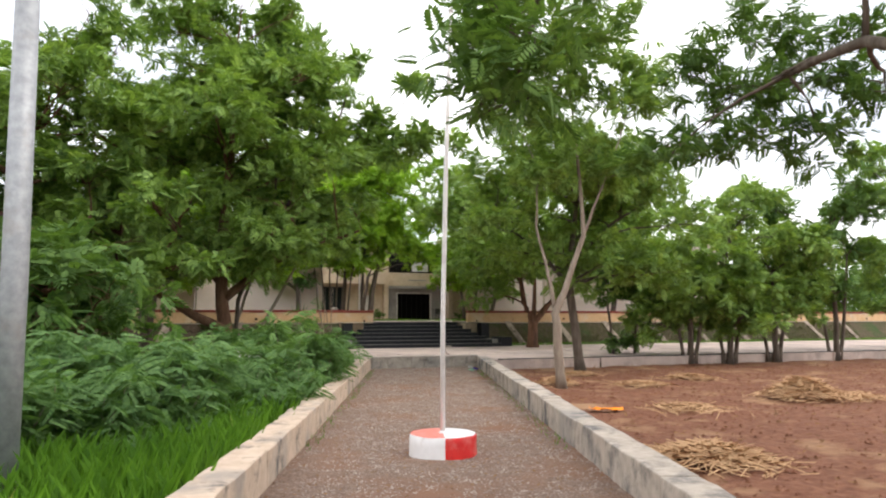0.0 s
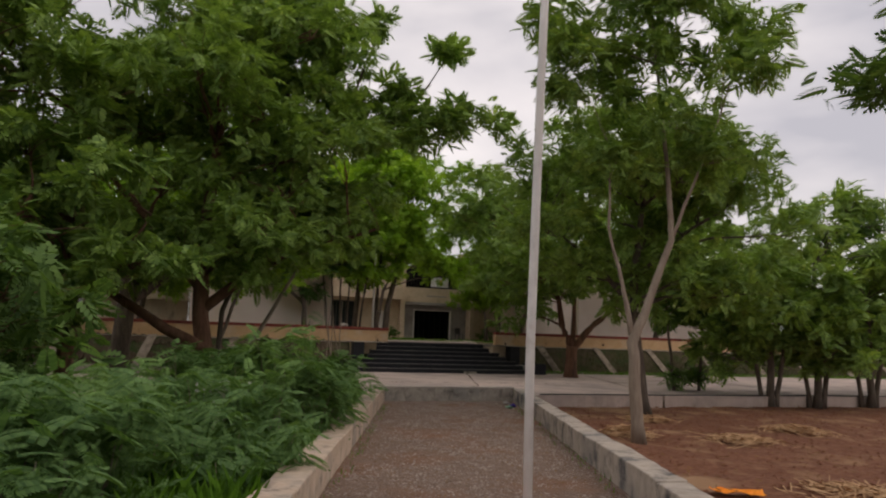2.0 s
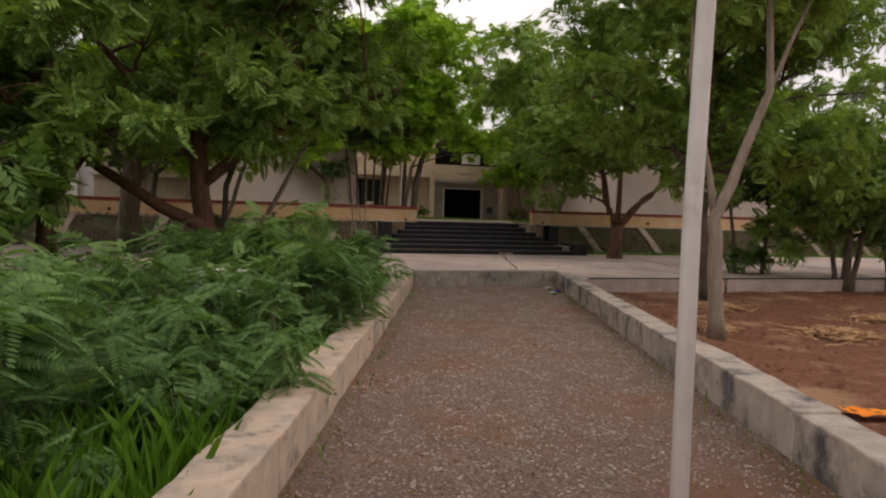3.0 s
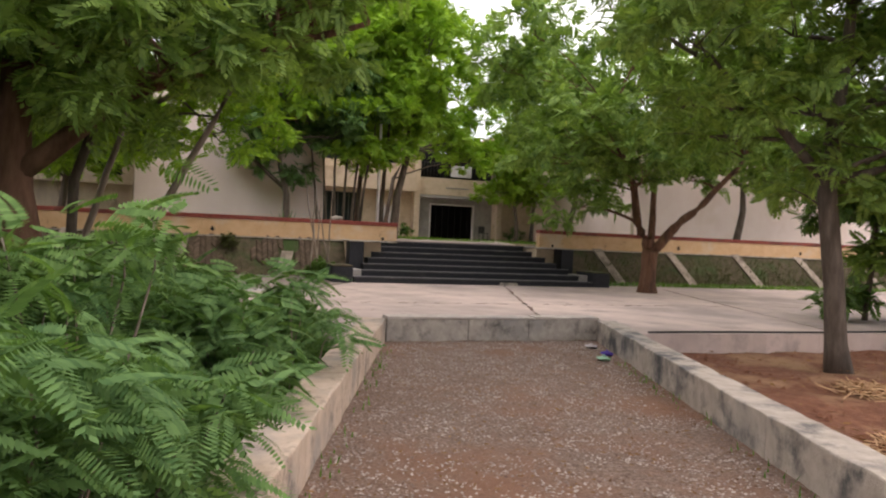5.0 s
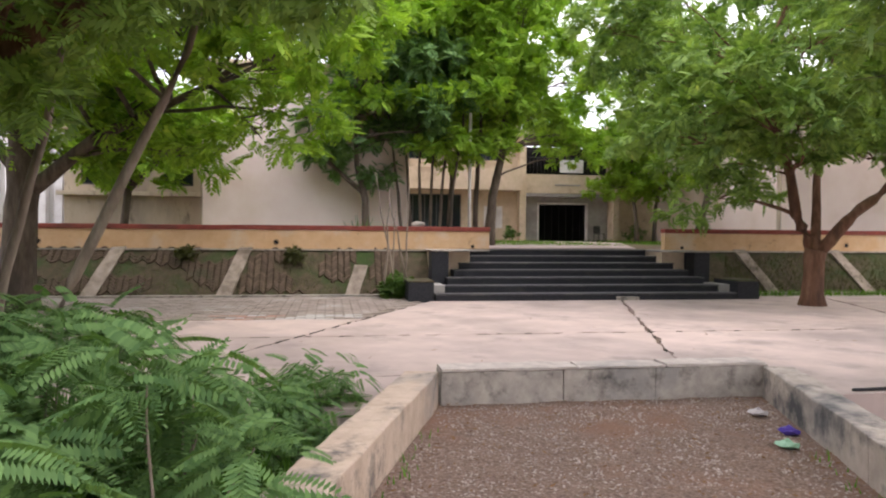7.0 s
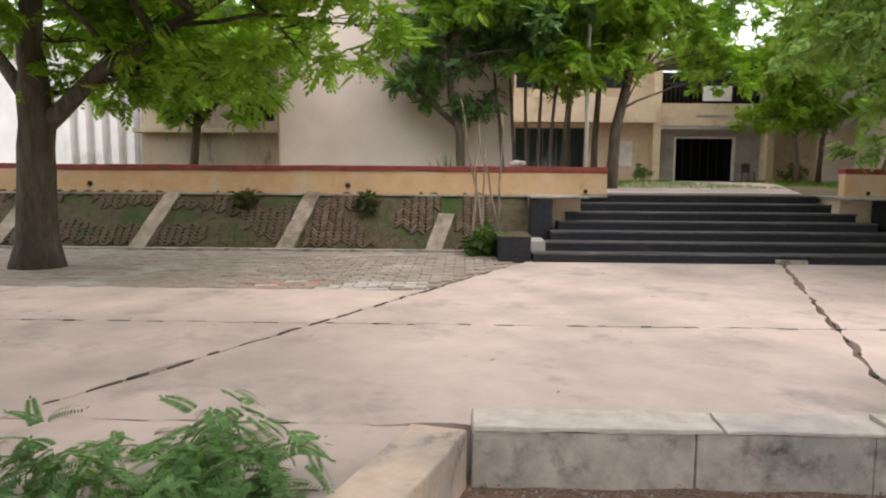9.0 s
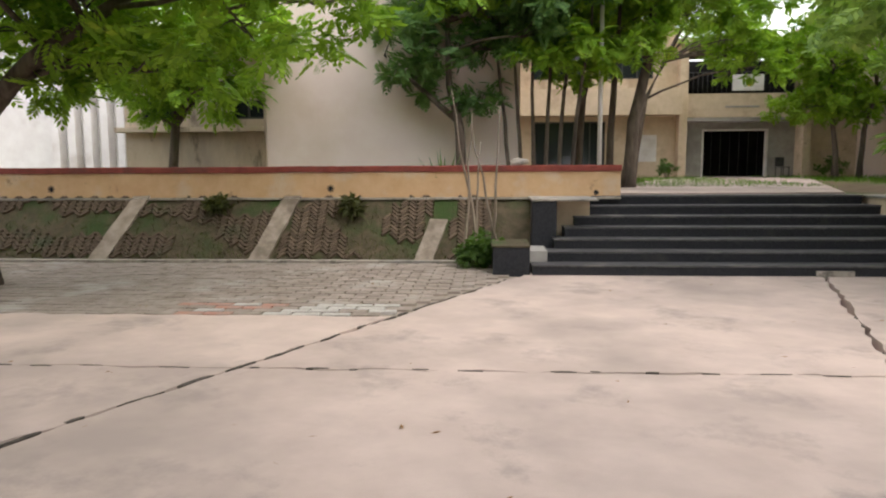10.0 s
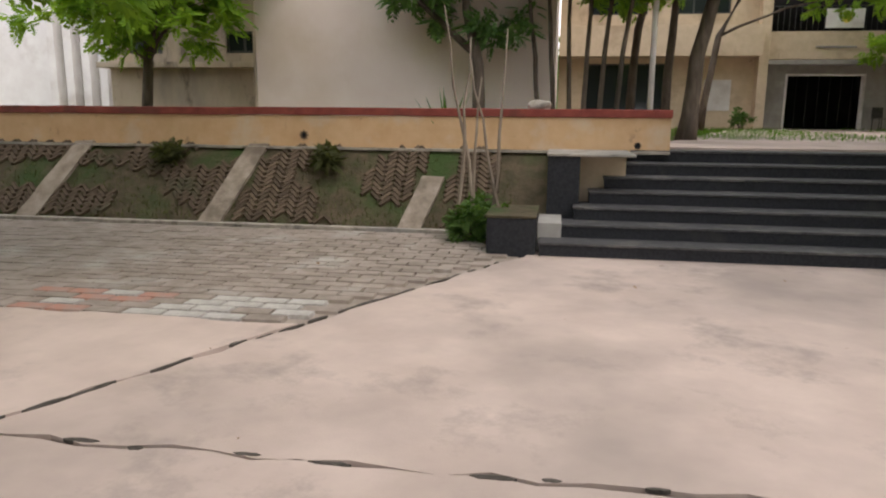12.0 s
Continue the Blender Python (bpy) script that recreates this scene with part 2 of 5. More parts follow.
# ---------------------------------------------------------------- building blocks
THETA = 18.6
MB = Matrix.Rotation(radians(THETA), 4, "Z")     # the road and the building lie askew to the gravel walk
ROAD, TERRACE, WALK, FIELD = -0.10, 1.04, -0.36, -0.40


def link(name, mesh, mat=None, parent=None, label=""):
    ob = new(name, mesh)
    if mat is not None:
        for x in mat if isinstance(mat, (list, tuple)) else (mat,):
            mesh.materials.append(x)
    if parent is not None:
        ob.parent = parent
    if label:
        ob["label"] = label
    return ob


def part(name, bm, mat, parent=None, label=""):
    mesh = bpy.data.meshes.new(name)
    bm.to_mesh(mesh)
    bm.free()
    return link(name, mesh, mat, parent, label)


def thing(name, m, label, category, group="", kind=""):
    ob = new(name)
    ob.empty_display_size = 0.2
    ob.matrix_world = m
    return tagged(ob, label, category, group, kind)


def slab(bm, x0, x1, y0, y1, z0, z1, bevel=0.0, mat=0, cut=0.0, jitter=0.0, seed=0):
    """A box with eased edges, cut along its length and made uneven where wanted."""
    made = bmesh.ops.create_cube(bm, size=1.0, matrix=Matrix.LocRotScale(((x0 + x1) / 2, (y0 + y1) / 2, (z0 + z1) / 2), None, (x1 - x0, y1 - y0, z1 - z0)))
    verts = made["verts"]
    faces = list({f for v in verts for f in v.link_faces})
    if bevel:
        edges = list({e for v in verts for e in v.link_edges})
        out = bmesh.ops.bevel(bm, geom=edges, offset=bevel, segments=2, affect="EDGES", profile=0.6)
        faces = list({f for v in out["verts"] for f in v.link_faces} | {f for f in faces if f.is_valid})
    for f in faces:
        f.material_index = mat
    return faces


def uneven(bm, amount, size, seed=0.0, z_only=False):
    for v in bm.verts:
        d = noise.noise_vector(v.co / size + Vector((seed, seed * 1.7, 0))) * amount
        v.co += Vector((0, 0, d.z)) if z_only else d


def cut_along(bm, axis, lo, hi, step):
    p = lo + step
    while p < hi:
        co, no = [0, 0, 0], [0, 0, 0]
        co[axis], no[axis] = p, 1
        bmesh.ops.bisect_plane(bm, geom=bm.verts[:] + bm.edges[:] + bm.faces[:], plane_co=co, plane_no=no)
        p += step


def block(name, x0, x1, y0, y1, z0, z1, mat, parent=None, label="", bevel=0.01):
    bm = bmesh.new()
    slab(bm, x0, x1, y0, y1, z0, z1, bevel)
    return part(name, bm, mat, parent, label)


def tube(bm, points, radii, sides=8, cap=True):
    """A tapered tube through the points."""
    rings = []
    pts = [Vector(p) for p in points]
    for i, p in enumerate(pts):
        d = (pts[min(i + 1, len(pts) - 1)] - pts[max(i - 1, 0)]).normalized()
        a = d.orthogonal().normalized() if abs(d.z) < 0.9 else d.cross(Vector((0, 1, 0))).normalized()
        b = d.cross(a)
        rings.append([bm.verts.new(p + (a * math.cos(q) + b * math.sin(q)) * radii[i]) for q in (2 * math.pi * k / sides for k in range(sides))])
    for r0, r1 in zip(rings, rings[1:]):
        for k in range(sides):
            bm.faces.new((r0[k], r0[(k + 1) % sides], r1[(k + 1) % sides], r1[k])).smooth = True
    if cap:
        bm.faces.new(rings[0][::-1])
        bm.faces.new(rings[-1])


def grid_sheet(name, x0, x1, y0, y1, nx, ny, height, mat, parent=None, label=""):
    xs, ys = np.linspace(x0, x1, nx), np.linspace(y0, y1, ny)
    verts = [(x, y, height(x, y)) for y in ys for x in xs]
    faces = [(j * nx + i, j * nx + i + 1, (j + 1) * nx + i + 1, (j + 1) * nx + i) for j in range(ny - 1) for i in range(nx - 1)]
    mesh = bpy.data.meshes.new(name)
    mesh.from_pydata(verts, [], faces)
    mesh.polygons.foreach_set("use_smooth", [True] * len(faces))
    return link(name, mesh, mat, parent, label)


# ---------------------------------------------------------------- leaves and trees
rng = np.random.default_rng(7)


def quads_mesh(name, co):
    """A mesh of loose quads from an array (n, 4, 3)."""
    n = len(co)
    mesh = bpy.data.meshes.new(name)
    mesh.vertices.add(4 * n)
    mesh.vertices.foreach_set("co", np.ascontiguousarray(co, dtype=np.float32).ravel())
    mesh.loops.add(4 * n)
    mesh.loops.foreach_set("vertex_index", np.arange(4 * n, dtype=np.int32))
    mesh.polygons.add(n)
    mesh.polygons.foreach_set("loop_start", np.arange(0, 4 * n, 4, dtype=np.int32))
    mesh.update()
    mesh.validate()
    return mesh


def frond(pairs, length, leaf, width, droop=0.25, fold=0.35, spread=62, taper=25):
    """Leaflet quads along a bent stalk that runs along +x from the origin: (2 * pairs + 1, 4, 3)."""
    out = []
    for i in range(pairs + 1):
        s = 0.25 + 0.75 * i / pairs
        base = np.array([s * length, 0, -droop * length * s * s])
        size = leaf * (0.55 + 0.7 * math.sin(math.pi * (0.15 + 0.8 * s)))
        for side in ((1, -1) if i < pairs else (0,)):
            ang = radians(spread - taper * s) * side
            d = np.array([math.cos(ang), math.sin(ang), -fold])
            d /= np.linalg.norm(d)
            w = np.cross(d, (0, 0, 1.0))
            w *= width / 2 / np.linalg.norm(w)
            out.append([base, base + d * size * 0.45 + w, base + d * size, base + d * size * 0.45 - w])
    return np.array(out)


FINE = frond(6, 0.27, 0.098, 0.038, 0.45, 0.4)
MID = frond(4, 0.31, 0.135, 0.068, 0.45, 0.4)
COARSE = frond(3, 0.55, 0.27, 0.12)


def turns(directions, roll):
    """Rotation matrices whose x axis is the direction, z as far up as may be, rolled a little."""
    x = directions / np.linalg.norm(directions, axis=1, keepdims=True)
    up = np.tile((0.0, 0.0, 1.0), (len(x), 1)) + 0.05 * rng.normal(size=x.shape)
    y = np.cross(up, x)
    y /= np.linalg.norm(y, axis=1, keepdims=True) + 1e-9
    z = np.cross(x, y)
    c, s = np.cos(roll)[:, None], np.sin(roll)[:, None]
    return np.stack([x, c * y + s * z, c * z - s * y], axis=2)


def scatter(template, places, directions, sizes):
    r = turns(directions, rng.normal(0, 0.5, len(places)))
    co = np.einsum("nij,qkj->nqki", r, template) * sizes[:, None, None, None] + places[:, None, None, :]
    return co.reshape(-1, 4, 3)


def foliage(clumps, count, template, size=1.0):
    """Fronds in and on ellipsoid clumps (x, y, z, rx, ry, rz), gathered on sprays so that gaps stay between."""
    count = int(count * 2.0)
    vol = np.array([c[3] * c[4] + c[3] * c[5] + c[4] * c[5] for c in clumps])
    quota = np.maximum((count * vol / vol.sum()).astype(int), 12)
    all_p, all_d = [], []
    for (x, y, z, rx, ry, rz), n in zip(clumps, quota):
        sprays = max(5, n // 22)
        d = rng.normal(size=(sprays, 3))
        d /= np.linalg.norm(d, axis=1, keepdims=True)
        d[:, 2] = np.where(d[:, 2] < -0.55, -d[:, 2] * 0.6, d[:, 2])
        rad = rng.uniform(0.45, 1.12, sprays) ** 0.6
        centre = np.array((x, y, z)) + d * rad[:, None] * (rx, ry, rz)
        which = rng.integers(0, sprays, n)
        p = centre[which] + rng.normal(0, 0.10 * size, (n, 3)) * (1.2, 1.2, 0.9)
        out = rng.normal(0, 1, (n, 3)) + d[which] * (0.4, 0.4, 0.2)
        out /= np.linalg.norm(out, axis=1, keepdims=True)
        out[:, 2] = out[:, 2] * 0.75 + 0.12
        all_p.append(p)
        all_d.append(out)
    p, d = np.concatenate(all_p), np.concatenate(all_d)
    return scatter(template, p, d, rng.uniform(0.7, 1.25, len(p)) * size)


def bend(a, b, sag, steps=5, wob=0.06):
    a, b = Vector(a), Vector(b)
    L = (b - a).length
    pts = []
    for i in range(steps + 1):
        s = i / steps
        p = a.lerp(b, s) + Vector((0, 0, sag * L * math.sin(math.pi * s)))
        if 0 < i < steps:
            p += Vector(rng.normal(0, wob * L / steps, 3))
        pts.append(p)
    return pts


def tree(label, base, stems, clumps, count, leaf_mat, bark=M_BARK, template=FINE, size=1.0, name="tree", group="", limb=0.06, category="tree"):
    """stems: lists of (x, y, z, radius), relative to the base; clumps likewise. Limbs run from the stems to the clumps, twigs into them."""
    root = thing(name, Matrix.Translation(base), label, category, group)
    bm = bmesh.new()
    ends = []
    for s in stems:
        pts = [Vector(q[:3]) for q in s]
        dense, rad = [], []
        for (p, q), (a, b) in zip(zip(pts, pts[1:]), zip(s, s[1:])):
            for k in range(3):
                f = k / 3
                dense.append(p.lerp(q, f) + Vector(rng.normal(0, 0.012, 3)))
                rad.append(a[3] + (b[3] - a[3]) * f)
        dense.append(pts[-1])
        rad.append(s[-1][3])
        if s[0][2] < 0.02:
            rad[0] *= 1.35
            dense[0].z = -0.12
        tube(bm, dense, rad, 10)
        ends += [(p, r) for p, r in zip(dense[len(dense) // 3:], rad[len(dense) // 3:])]
    part("trunk", bm, bark, root)
    for c in clumps:
        bm = bmesh.new()
        goal = Vector(c[:3])
        start, r = min(ends, key=lambda e: (e[0] - goal).length + (2.0 if e[0].z > goal.z else 0))
        r0 = min(r * 0.7, limb * (0.6 + 0.25 * max(c[3:])))
        tube(bm, bend(start, goal, 0.06, 6), [r0 * (1 - 0.13 * i) for i in range(7)], 6)
        for _ in range(5):
            d = Vector(rng.normal(size=3)).normalized()
            tip = goal + Vector((d.x * c[3], d.y * c[4], abs(d.z) * c[5] * 0.9)) * 0.85
            tube(bm, bend(start.lerp(goal, rng.uniform(0.55, 1.0)), tip, 0.05, 4), [r0 * 0.35 * (1 - 0.2 * i) for i in range(5)], 4)
        part("limb", bm, bark, root)
    link("crown", quads_mesh("crown", foliage(clumps, count, template, size)), leaf_mat, root)
    return root


def blob_clumps(cx, cy, cz, rx, ry, rz, n, s, seed, low=-0.5):
    """n clumps of size s spread through a big ellipsoid."""
    g = np.random.default_rng(seed)
    out = []
    while len(out) < n:
        d = g.uniform(-1, 1, 3)
        if d @ d > 1 or d[2] < low:
            continue
        k = s * g.uniform(0.7, 1.35)
        out.append((cx + d[0] * rx, cy + d[1] * ry, cz + d[2] * rz, k * 1.15, k * 1.15, k * 0.8))
    return out


# ---------------------------------------------------------------- ground, walk and low walls
def soft_height(z, amp, size, seed):
    return lambda x, y: z + amp * noise.noise((x / size + seed, y / size, seed)) + 0.4 * amp * noise.noise((x / size * 3.1, y / size * 3.1, seed + 5))


ground = grid_sheet("ground", -600, 600, -600, 600, 41, 41, lambda x, y: -0.62, M_EARTH)
tagged(ground, "bare brown earth with patches of weeds", "ground", kind="structure")
field = grid_sheet("ground_field", 3.62, 46, -44, 17, 190, 240, soft_height(FIELD - 0.01, 0.05, 0.8, 3), M_SOIL)
tagged(field, "dry red-brown soil field with clods and litter", "soil", kind="structure")
bed = grid_sheet("ground_bed", -46, -0.3, -44, 12, 120, 120, soft_height(-0.42, 0.06, 1.1, 9), M_EARTH)
tagged(bed, "dark earth bed overgrown with weeds", "ground", kind="structure")
gravel = grid_sheet("gravel_walk", -0.06, 3.55, -44, 1.3, 60, 400, soft_height(WALK, 0.018, 0.5, 1), M_GRAVEL)
tagged(gravel, "brown gravel walk between low concrete walls", "gravel path", kind="structure")


def wall_run(name, x0, x1, y0, y1, label, step, seed, mat=M_PLASTER):
    """A low wall in bays with open butt joints and a worn top."""
    root = thing(name, Matrix.Identity(4), label, "low wall", kind="structure")
    y = y0
    g = random.Random(seed)
    while y < y1 - 0.05:
        e = min(y + step * g.uniform(0.8, 1.2), y1)
        bm = bmesh.new()
        slab(bm, x0, x1, y + 0.004, e - 0.004, -0.75, g.uniform(-0.012, 0.012), 0.018)
        cut_along(bm, 1, y, e, 0.16)
        uneven(bm, 0.016, 0.35, seed)
        uneven(bm, 0.007, 0.09, seed + 3)
        part("wall_bay", bm, mat, root)
        y = e
    return root


wall_run("wall_left", -0.35, 0.0, -40, -0.02, "low weathered concrete wall with black stains along gravel walk", 2.9, 2)
wall_run("wall_right", 3.47, 3.80, -40, 1.13, "low grey concrete wall beside red soil field", 3.1, 5, M_WALLR)

end_root = thing("wall_end", MB, "stained low concrete wall closing the gravel walk", "low wall", kind="structure")
for a, b in ((0.025, 1.35), (1.36, 2.4), (2.41, 3.75)):
    bm = bmesh.new()
    slab(bm, a, b, 0.0, 0.30, -0.75, -0.012, 0.012)
    cut_along(bm, 0, a, b, 0.15)
    uneven(bm, 0.014, 0.25, a)
    part("wall_bay", bm, M_CONCRETE, end_root)
for a, b, dz in ((0.03, 1.5, 0.0), (1.53, 2.5, -0.006), (2.53, 3.7, 0.004)):
    bm = bmesh.new()
    slab(bm, a, b, -0.02, 0.31, -0.008, 0.024 + dz, 0.008)
    cut_along(bm, 0, a, b, 0.11)
    uneven(bm, 0.013, 0.12, b)
    part("coping", bm, M_SCREED, end_root, "cracked cement screed on wall top")


# pebbles and dead leaves lie about the walk and the field
def pebbles(name, x0, x1, y0, y1, n, z, lo, hi, mat, seed):
    g = np.random.default_rng(seed)
    c = np.stack([g.uniform(x0, x1, n), g.uniform(y0, y1, n), np.full(n, z)], 1)
    s = g.uniform(lo, hi, n)
    oct_v = np.array([(1, 0, 0), (0, 1, 0), (-1, 0, 0), (0, -1, 0), (0, 0, 0.7), (0, 0, -0.5)])
    tri = np.array([(0, 1, 4), (1, 2, 4), (2, 3, 4), (3, 0, 4)])
    v = oct_v[None] * s[:, None, None] * g.uniform(0.6, 1.3, (n, 6, 1)) + c[:, None]
    f = (tri[None] + 6 * np.arange(n)[:, None, None]).reshape(-1, 3)
    mesh = bpy.data.meshes.new(name)
    mesh.from_pydata(v.reshape(-1, 3).tolist(), [], f.tolist())
    return link(name, mesh, mat)


def litter(name, x0, x1, y0, y1, n, z, lo, hi, mat, seed, m=None):
    g = np.random.default_rng(seed)
    a, s = g.uniform(0, 6.28, n), g.uniform(lo, hi, n)
    d = np.stack([np.cos(a), np.sin(a), g.uniform(-0.2, 0.25, n)], 1) * s[:, None]
    w = np.stack([-np.sin(a), np.cos(a), g.uniform(-0.5, 0.5, n)], 1) * (s * g.uniform(0.2, 0.4, n))[:, None]
    c = np.stack([g.uniform(x0, x1, n), g.uniform(y0, y1, n), z + g.uniform(0.004, 0.03, n)], 1)
    ob = link(name, quads_mesh(name, np.stack([c - d, c + w, c + d, c - w], 1)), mat)
    if m is not None:
        ob.matrix_world = m
    return ob


tagged(pebbles("pebbles", 0.02, 3.45, -19, 1.0, 32000, WALK + 0.002, 0.005, 0.016, M_PEBBLE, 1), "pale and brown pebbles strewn over the gravel walk", "gravel", kind="stuff")
tagged(litter("fallen_leaves", 0.02, 3.45, -19, 1.0, 5200, WALK + 0.008, 0.012, 0.035, L_LITTER, 2), "dry brown leaf bits on the gravel walk", "leaf litter", kind="stuff")
tagged(litter("dry_leaves", 3.85, 20, -17, 4, 5200, FIELD + 0.03, 0.02, 0.06, L_LITTER, 3), "dry leaves and straw bits on the red soil", "leaf litter", kind="stuff")
tagged(pebbles("clods", 3.85, 20, -17, 3, 5200, FIELD + 0.0, 0.012, 0.05, M_SOIL, 4), "crumbled red clods of soil", "soil", kind="stuff")

# ---------------------------------------------------------------- road
road = thing("road", MB, "pale worn concrete road slabs with dark cracked joints", "road", kind="structure")


def slab_piece(corners, seed, mat=M_SLAB, name="slab", parent=road, z=ROAD, ragged=0.04, thick=0.6):
    """A road slab with a ragged outline; corners (u, v) anticlockwise."""
    g = random.Random(seed)
    ring = []
    for (a, b), (c, d) in zip(corners, corners[1:] + corners[:1]):
        n = max(2, int(math.hypot(c - a, d - b) / 0.22))
        for i in range(n):
            s = i / n
            j = g.uniform(-ragged, ragged) if i else 0
            L = math.hypot(c - a, d - b)
            ring.append((a + (c - a) * s - (d - b) / L * j, b + (d - b) * s + (c - a) / L * j))
    bm = bmesh.new()
    top = [bm.verts.new((u, v, z)) for u, v in ring]
    low = [bm.verts.new((u, v, z - thick)) for u, v in ring]
    bm.faces.new(top)
    for i in range(len(ring)):
        k = (i + 1) % len(ring)
        bm.faces.new((low[i], low[k], top[k], top[i]))
    return part(name, bm, mat, parent)


def long_joint(k, v):
    return -3.24 + 5.4 * k + 0.5 * v if k < 1 else 2.8 + 5.4 * (k - 1) + 0.334 * v


for k in range(-9, 9):
    gap = 0.036
    near = 0.33 if k == 0 else -1.1
    row1 = [(long_joint(k, near) + gap, near), (long_joint(k + 1, near) - gap, near), (long_joint(k + 1, 3.30) - gap, 3.30), (long_joint(k, 3.30) + gap, 3.30)]
    if k == 1:
        row1 = [(3.70, near), *row1[1:], (long_joint(1, 0.33) + gap, 0.33), (4.14, 0.33)]
    slab_piece(row1, 10 + k)
    far = 5.45 if k < 0 else 9.7
    row2 = [(long_joint(k, 3.33) + gap, 3.33), (long_joint(k + 1, 3.33) - gap, 3.33), (long_joint(k + 1, far) - gap, far), (long_joint(k, far) + gap, far)]
    slab_piece(row2, 40 + k)
slab_piece([(long_joint(0, -1.1) + 0.02, -1.1), (-0.8, -1.1), (-0.33, 0.31), (long_joint(0, 0.31) + 0.02, 0.31)], 77)
M_PIT = material("joint_dirt", (0.05, 0.042, 0.036), (0.10, 0.085, 0.07), 14, 0.95, 0.5)
g = random.Random(31)


def pits(along, n, lo, hi, grow):
    """Broken pits along a joint: along(s) gives (u, v)."""
    for i in range(n):
        s0 = lo + (hi - lo) * (i + g.uniform(0.0, 0.7)) / n
        ln, wd = g.uniform(0.08, 0.34) * grow, g.uniform(0.010, 0.028) * grow
        (a, b), (c, d) = along(s0), along(s0 + ln)
        ang = math.atan2(d - b, c - a)
        px, py = -math.sin(ang), math.cos(ang)
        off = g.uniform(-0.02, 0.02)
        ring = [(a + (c - a) * q + px * (w + off), b + (d - b) * q + py * (w + off)) for q, w in ((0, 0), (0.2, -wd), (0.55, -wd * g.uniform(0.5, 1.1)), (0.85, -wd * 0.7), (1, 0), (0.8, wd * g.uniform(0.4, 1.0)), (0.45, wd), (0.15, wd * 0.6))]
        slab_piece(ring, 300 + i, M_PIT, "joint_pit", road, ROAD + 0.004, 0.004, 0.02)


pits(lambda q: (long_joint(0, q), q), 30, 0.6, 8.3, 1.0)
pits(lambda q: (q, 3.315), 26, -5.0, 7.5, 0.8)
pits(lambda q: (long_joint(1, q), q), 8, 0.6, 6.0, 0.8)
for a, b, c, d in ((-50, -0.9, -1.0, 0.4), (4.15, 44, -1.0, 0.4), (-50, 44, 0.4, 10.6)):
    block("road_bed", a, b, c, d, -0.75, ROAD - 0.16, M_EARTH, road, bevel=0)

pave = thing("pavement", MB, "grey rough pavers with traces of white and red paint", "pavement", kind="structure")
paver_mesh = {}


def brick_mesh(name, l, w, h, b, mat):
    bm = bmesh.new()
    slab(bm, -l / 2, l / 2, -w / 2, w / 2, 0, h, 0)
    for v in bm.verts:
        if v.co.z > h / 2:
            v.co.x *= 1 - b / l
            v.co.y *= 1 - b / w
    mesh = bpy.data.meshes.new(name)
    bm.to_mesh(mesh)
    bm.free()
    mesh.materials.append(mat)
    return mesh


for key, mat in (("grey", M_PAVER), ("white", M_PAINTW), ("red", M_PAINTR)):
    paver_mesh[key] = brick_mesh("paver", 0.34, 0.165, 0.06, 0.02, mat)
bed_bm = bmesh.new()
slab(bed_bm, -45, long_joint(0, 7.7) + 0.4, 5.48, 10.0, -0.7, ROAD - 0.03)
part("paver_bed", bed_bm, M_PAVER, pave)
g = random.Random(4)
near_pavers, far_pavers = [], []
row, v = 0, 5.56
while v < 9.85:
    u = -16.0 + (row % 2) * 0.17
    while u < long_joint(0, v) - 0.18:
        (near_pavers if u > -3.2 and v < 9.2 else far_pavers).append((u, v))
        u += 0.352
    v += 0.176
    row += 1
for u, v in near_pavers[:300]:
    kind = "grey"
    if 5.5 < v < 6.25:
        kind = "white" if g.random() < 0.55 else "grey"
        if -3.6 < u < -2.0 and g.random() < 0.45:
            kind = "red"
    ob = new("paver", paver_mesh[kind])
    ob.parent = pave
    ob.location = (u, v, ROAD - 0.06 + g.uniform(-0.004, 0.006))
far_bm_v, far_bm_f = [], []
for u, v in far_pavers + near_pavers[300:]:
    z = ROAD + g.uniform(-0.005, 0.005)
    o = len(far_bm_v)
    far_bm_v += [(u - 0.165, v - 0.08, z), (u + 0.165, v - 0.08, z), (u + 0.165, v + 0.08, z), (u - 0.165, v + 0.08, z),
                 (u - 0.172, v - 0.086, z - 0.04), (u + 0.172, v - 0.086, z - 0.04), (u + 0.172, v + 0.086, z - 0.04), (u - 0.172, v + 0.086, z - 0.04)]
    far_bm_f += [(o, o + 1, o + 2, o + 3)] + [(o + 4 + i, o + 4 + (i + 1) % 4, o + (i + 1) % 4, o + i) for i in range(4)]
mesh = bpy.data.meshes.new("far_pavers")
mesh.from_pydata(far_bm_v, [], far_bm_f)
tagged(link("far_pavers", mesh, M_PAVER, pave), kind="stuff")

bm = bmesh.new()
tube(bm, [(4.0 + 0.9 * i, -1.0 + 0.04 * math.sin(i * 1.3), ROAD + 0.02) for i in range(30)], [0.018] * 30, 6)
pipe = part("pipe", bm, M_BLACKPIPE)
pipe.matrix_world = MB
tagged(pipe, "thin black pipe lying along the road edge", "pipe")

# ---------------------------------------------------------------- flagpole
flag = thing("flagpole", Matrix.Translation((1.78, -14.15, WALK)), "white steel flagpole on a red and white painted drum", "flagpole")
RD, HD = 0.41, 0.25


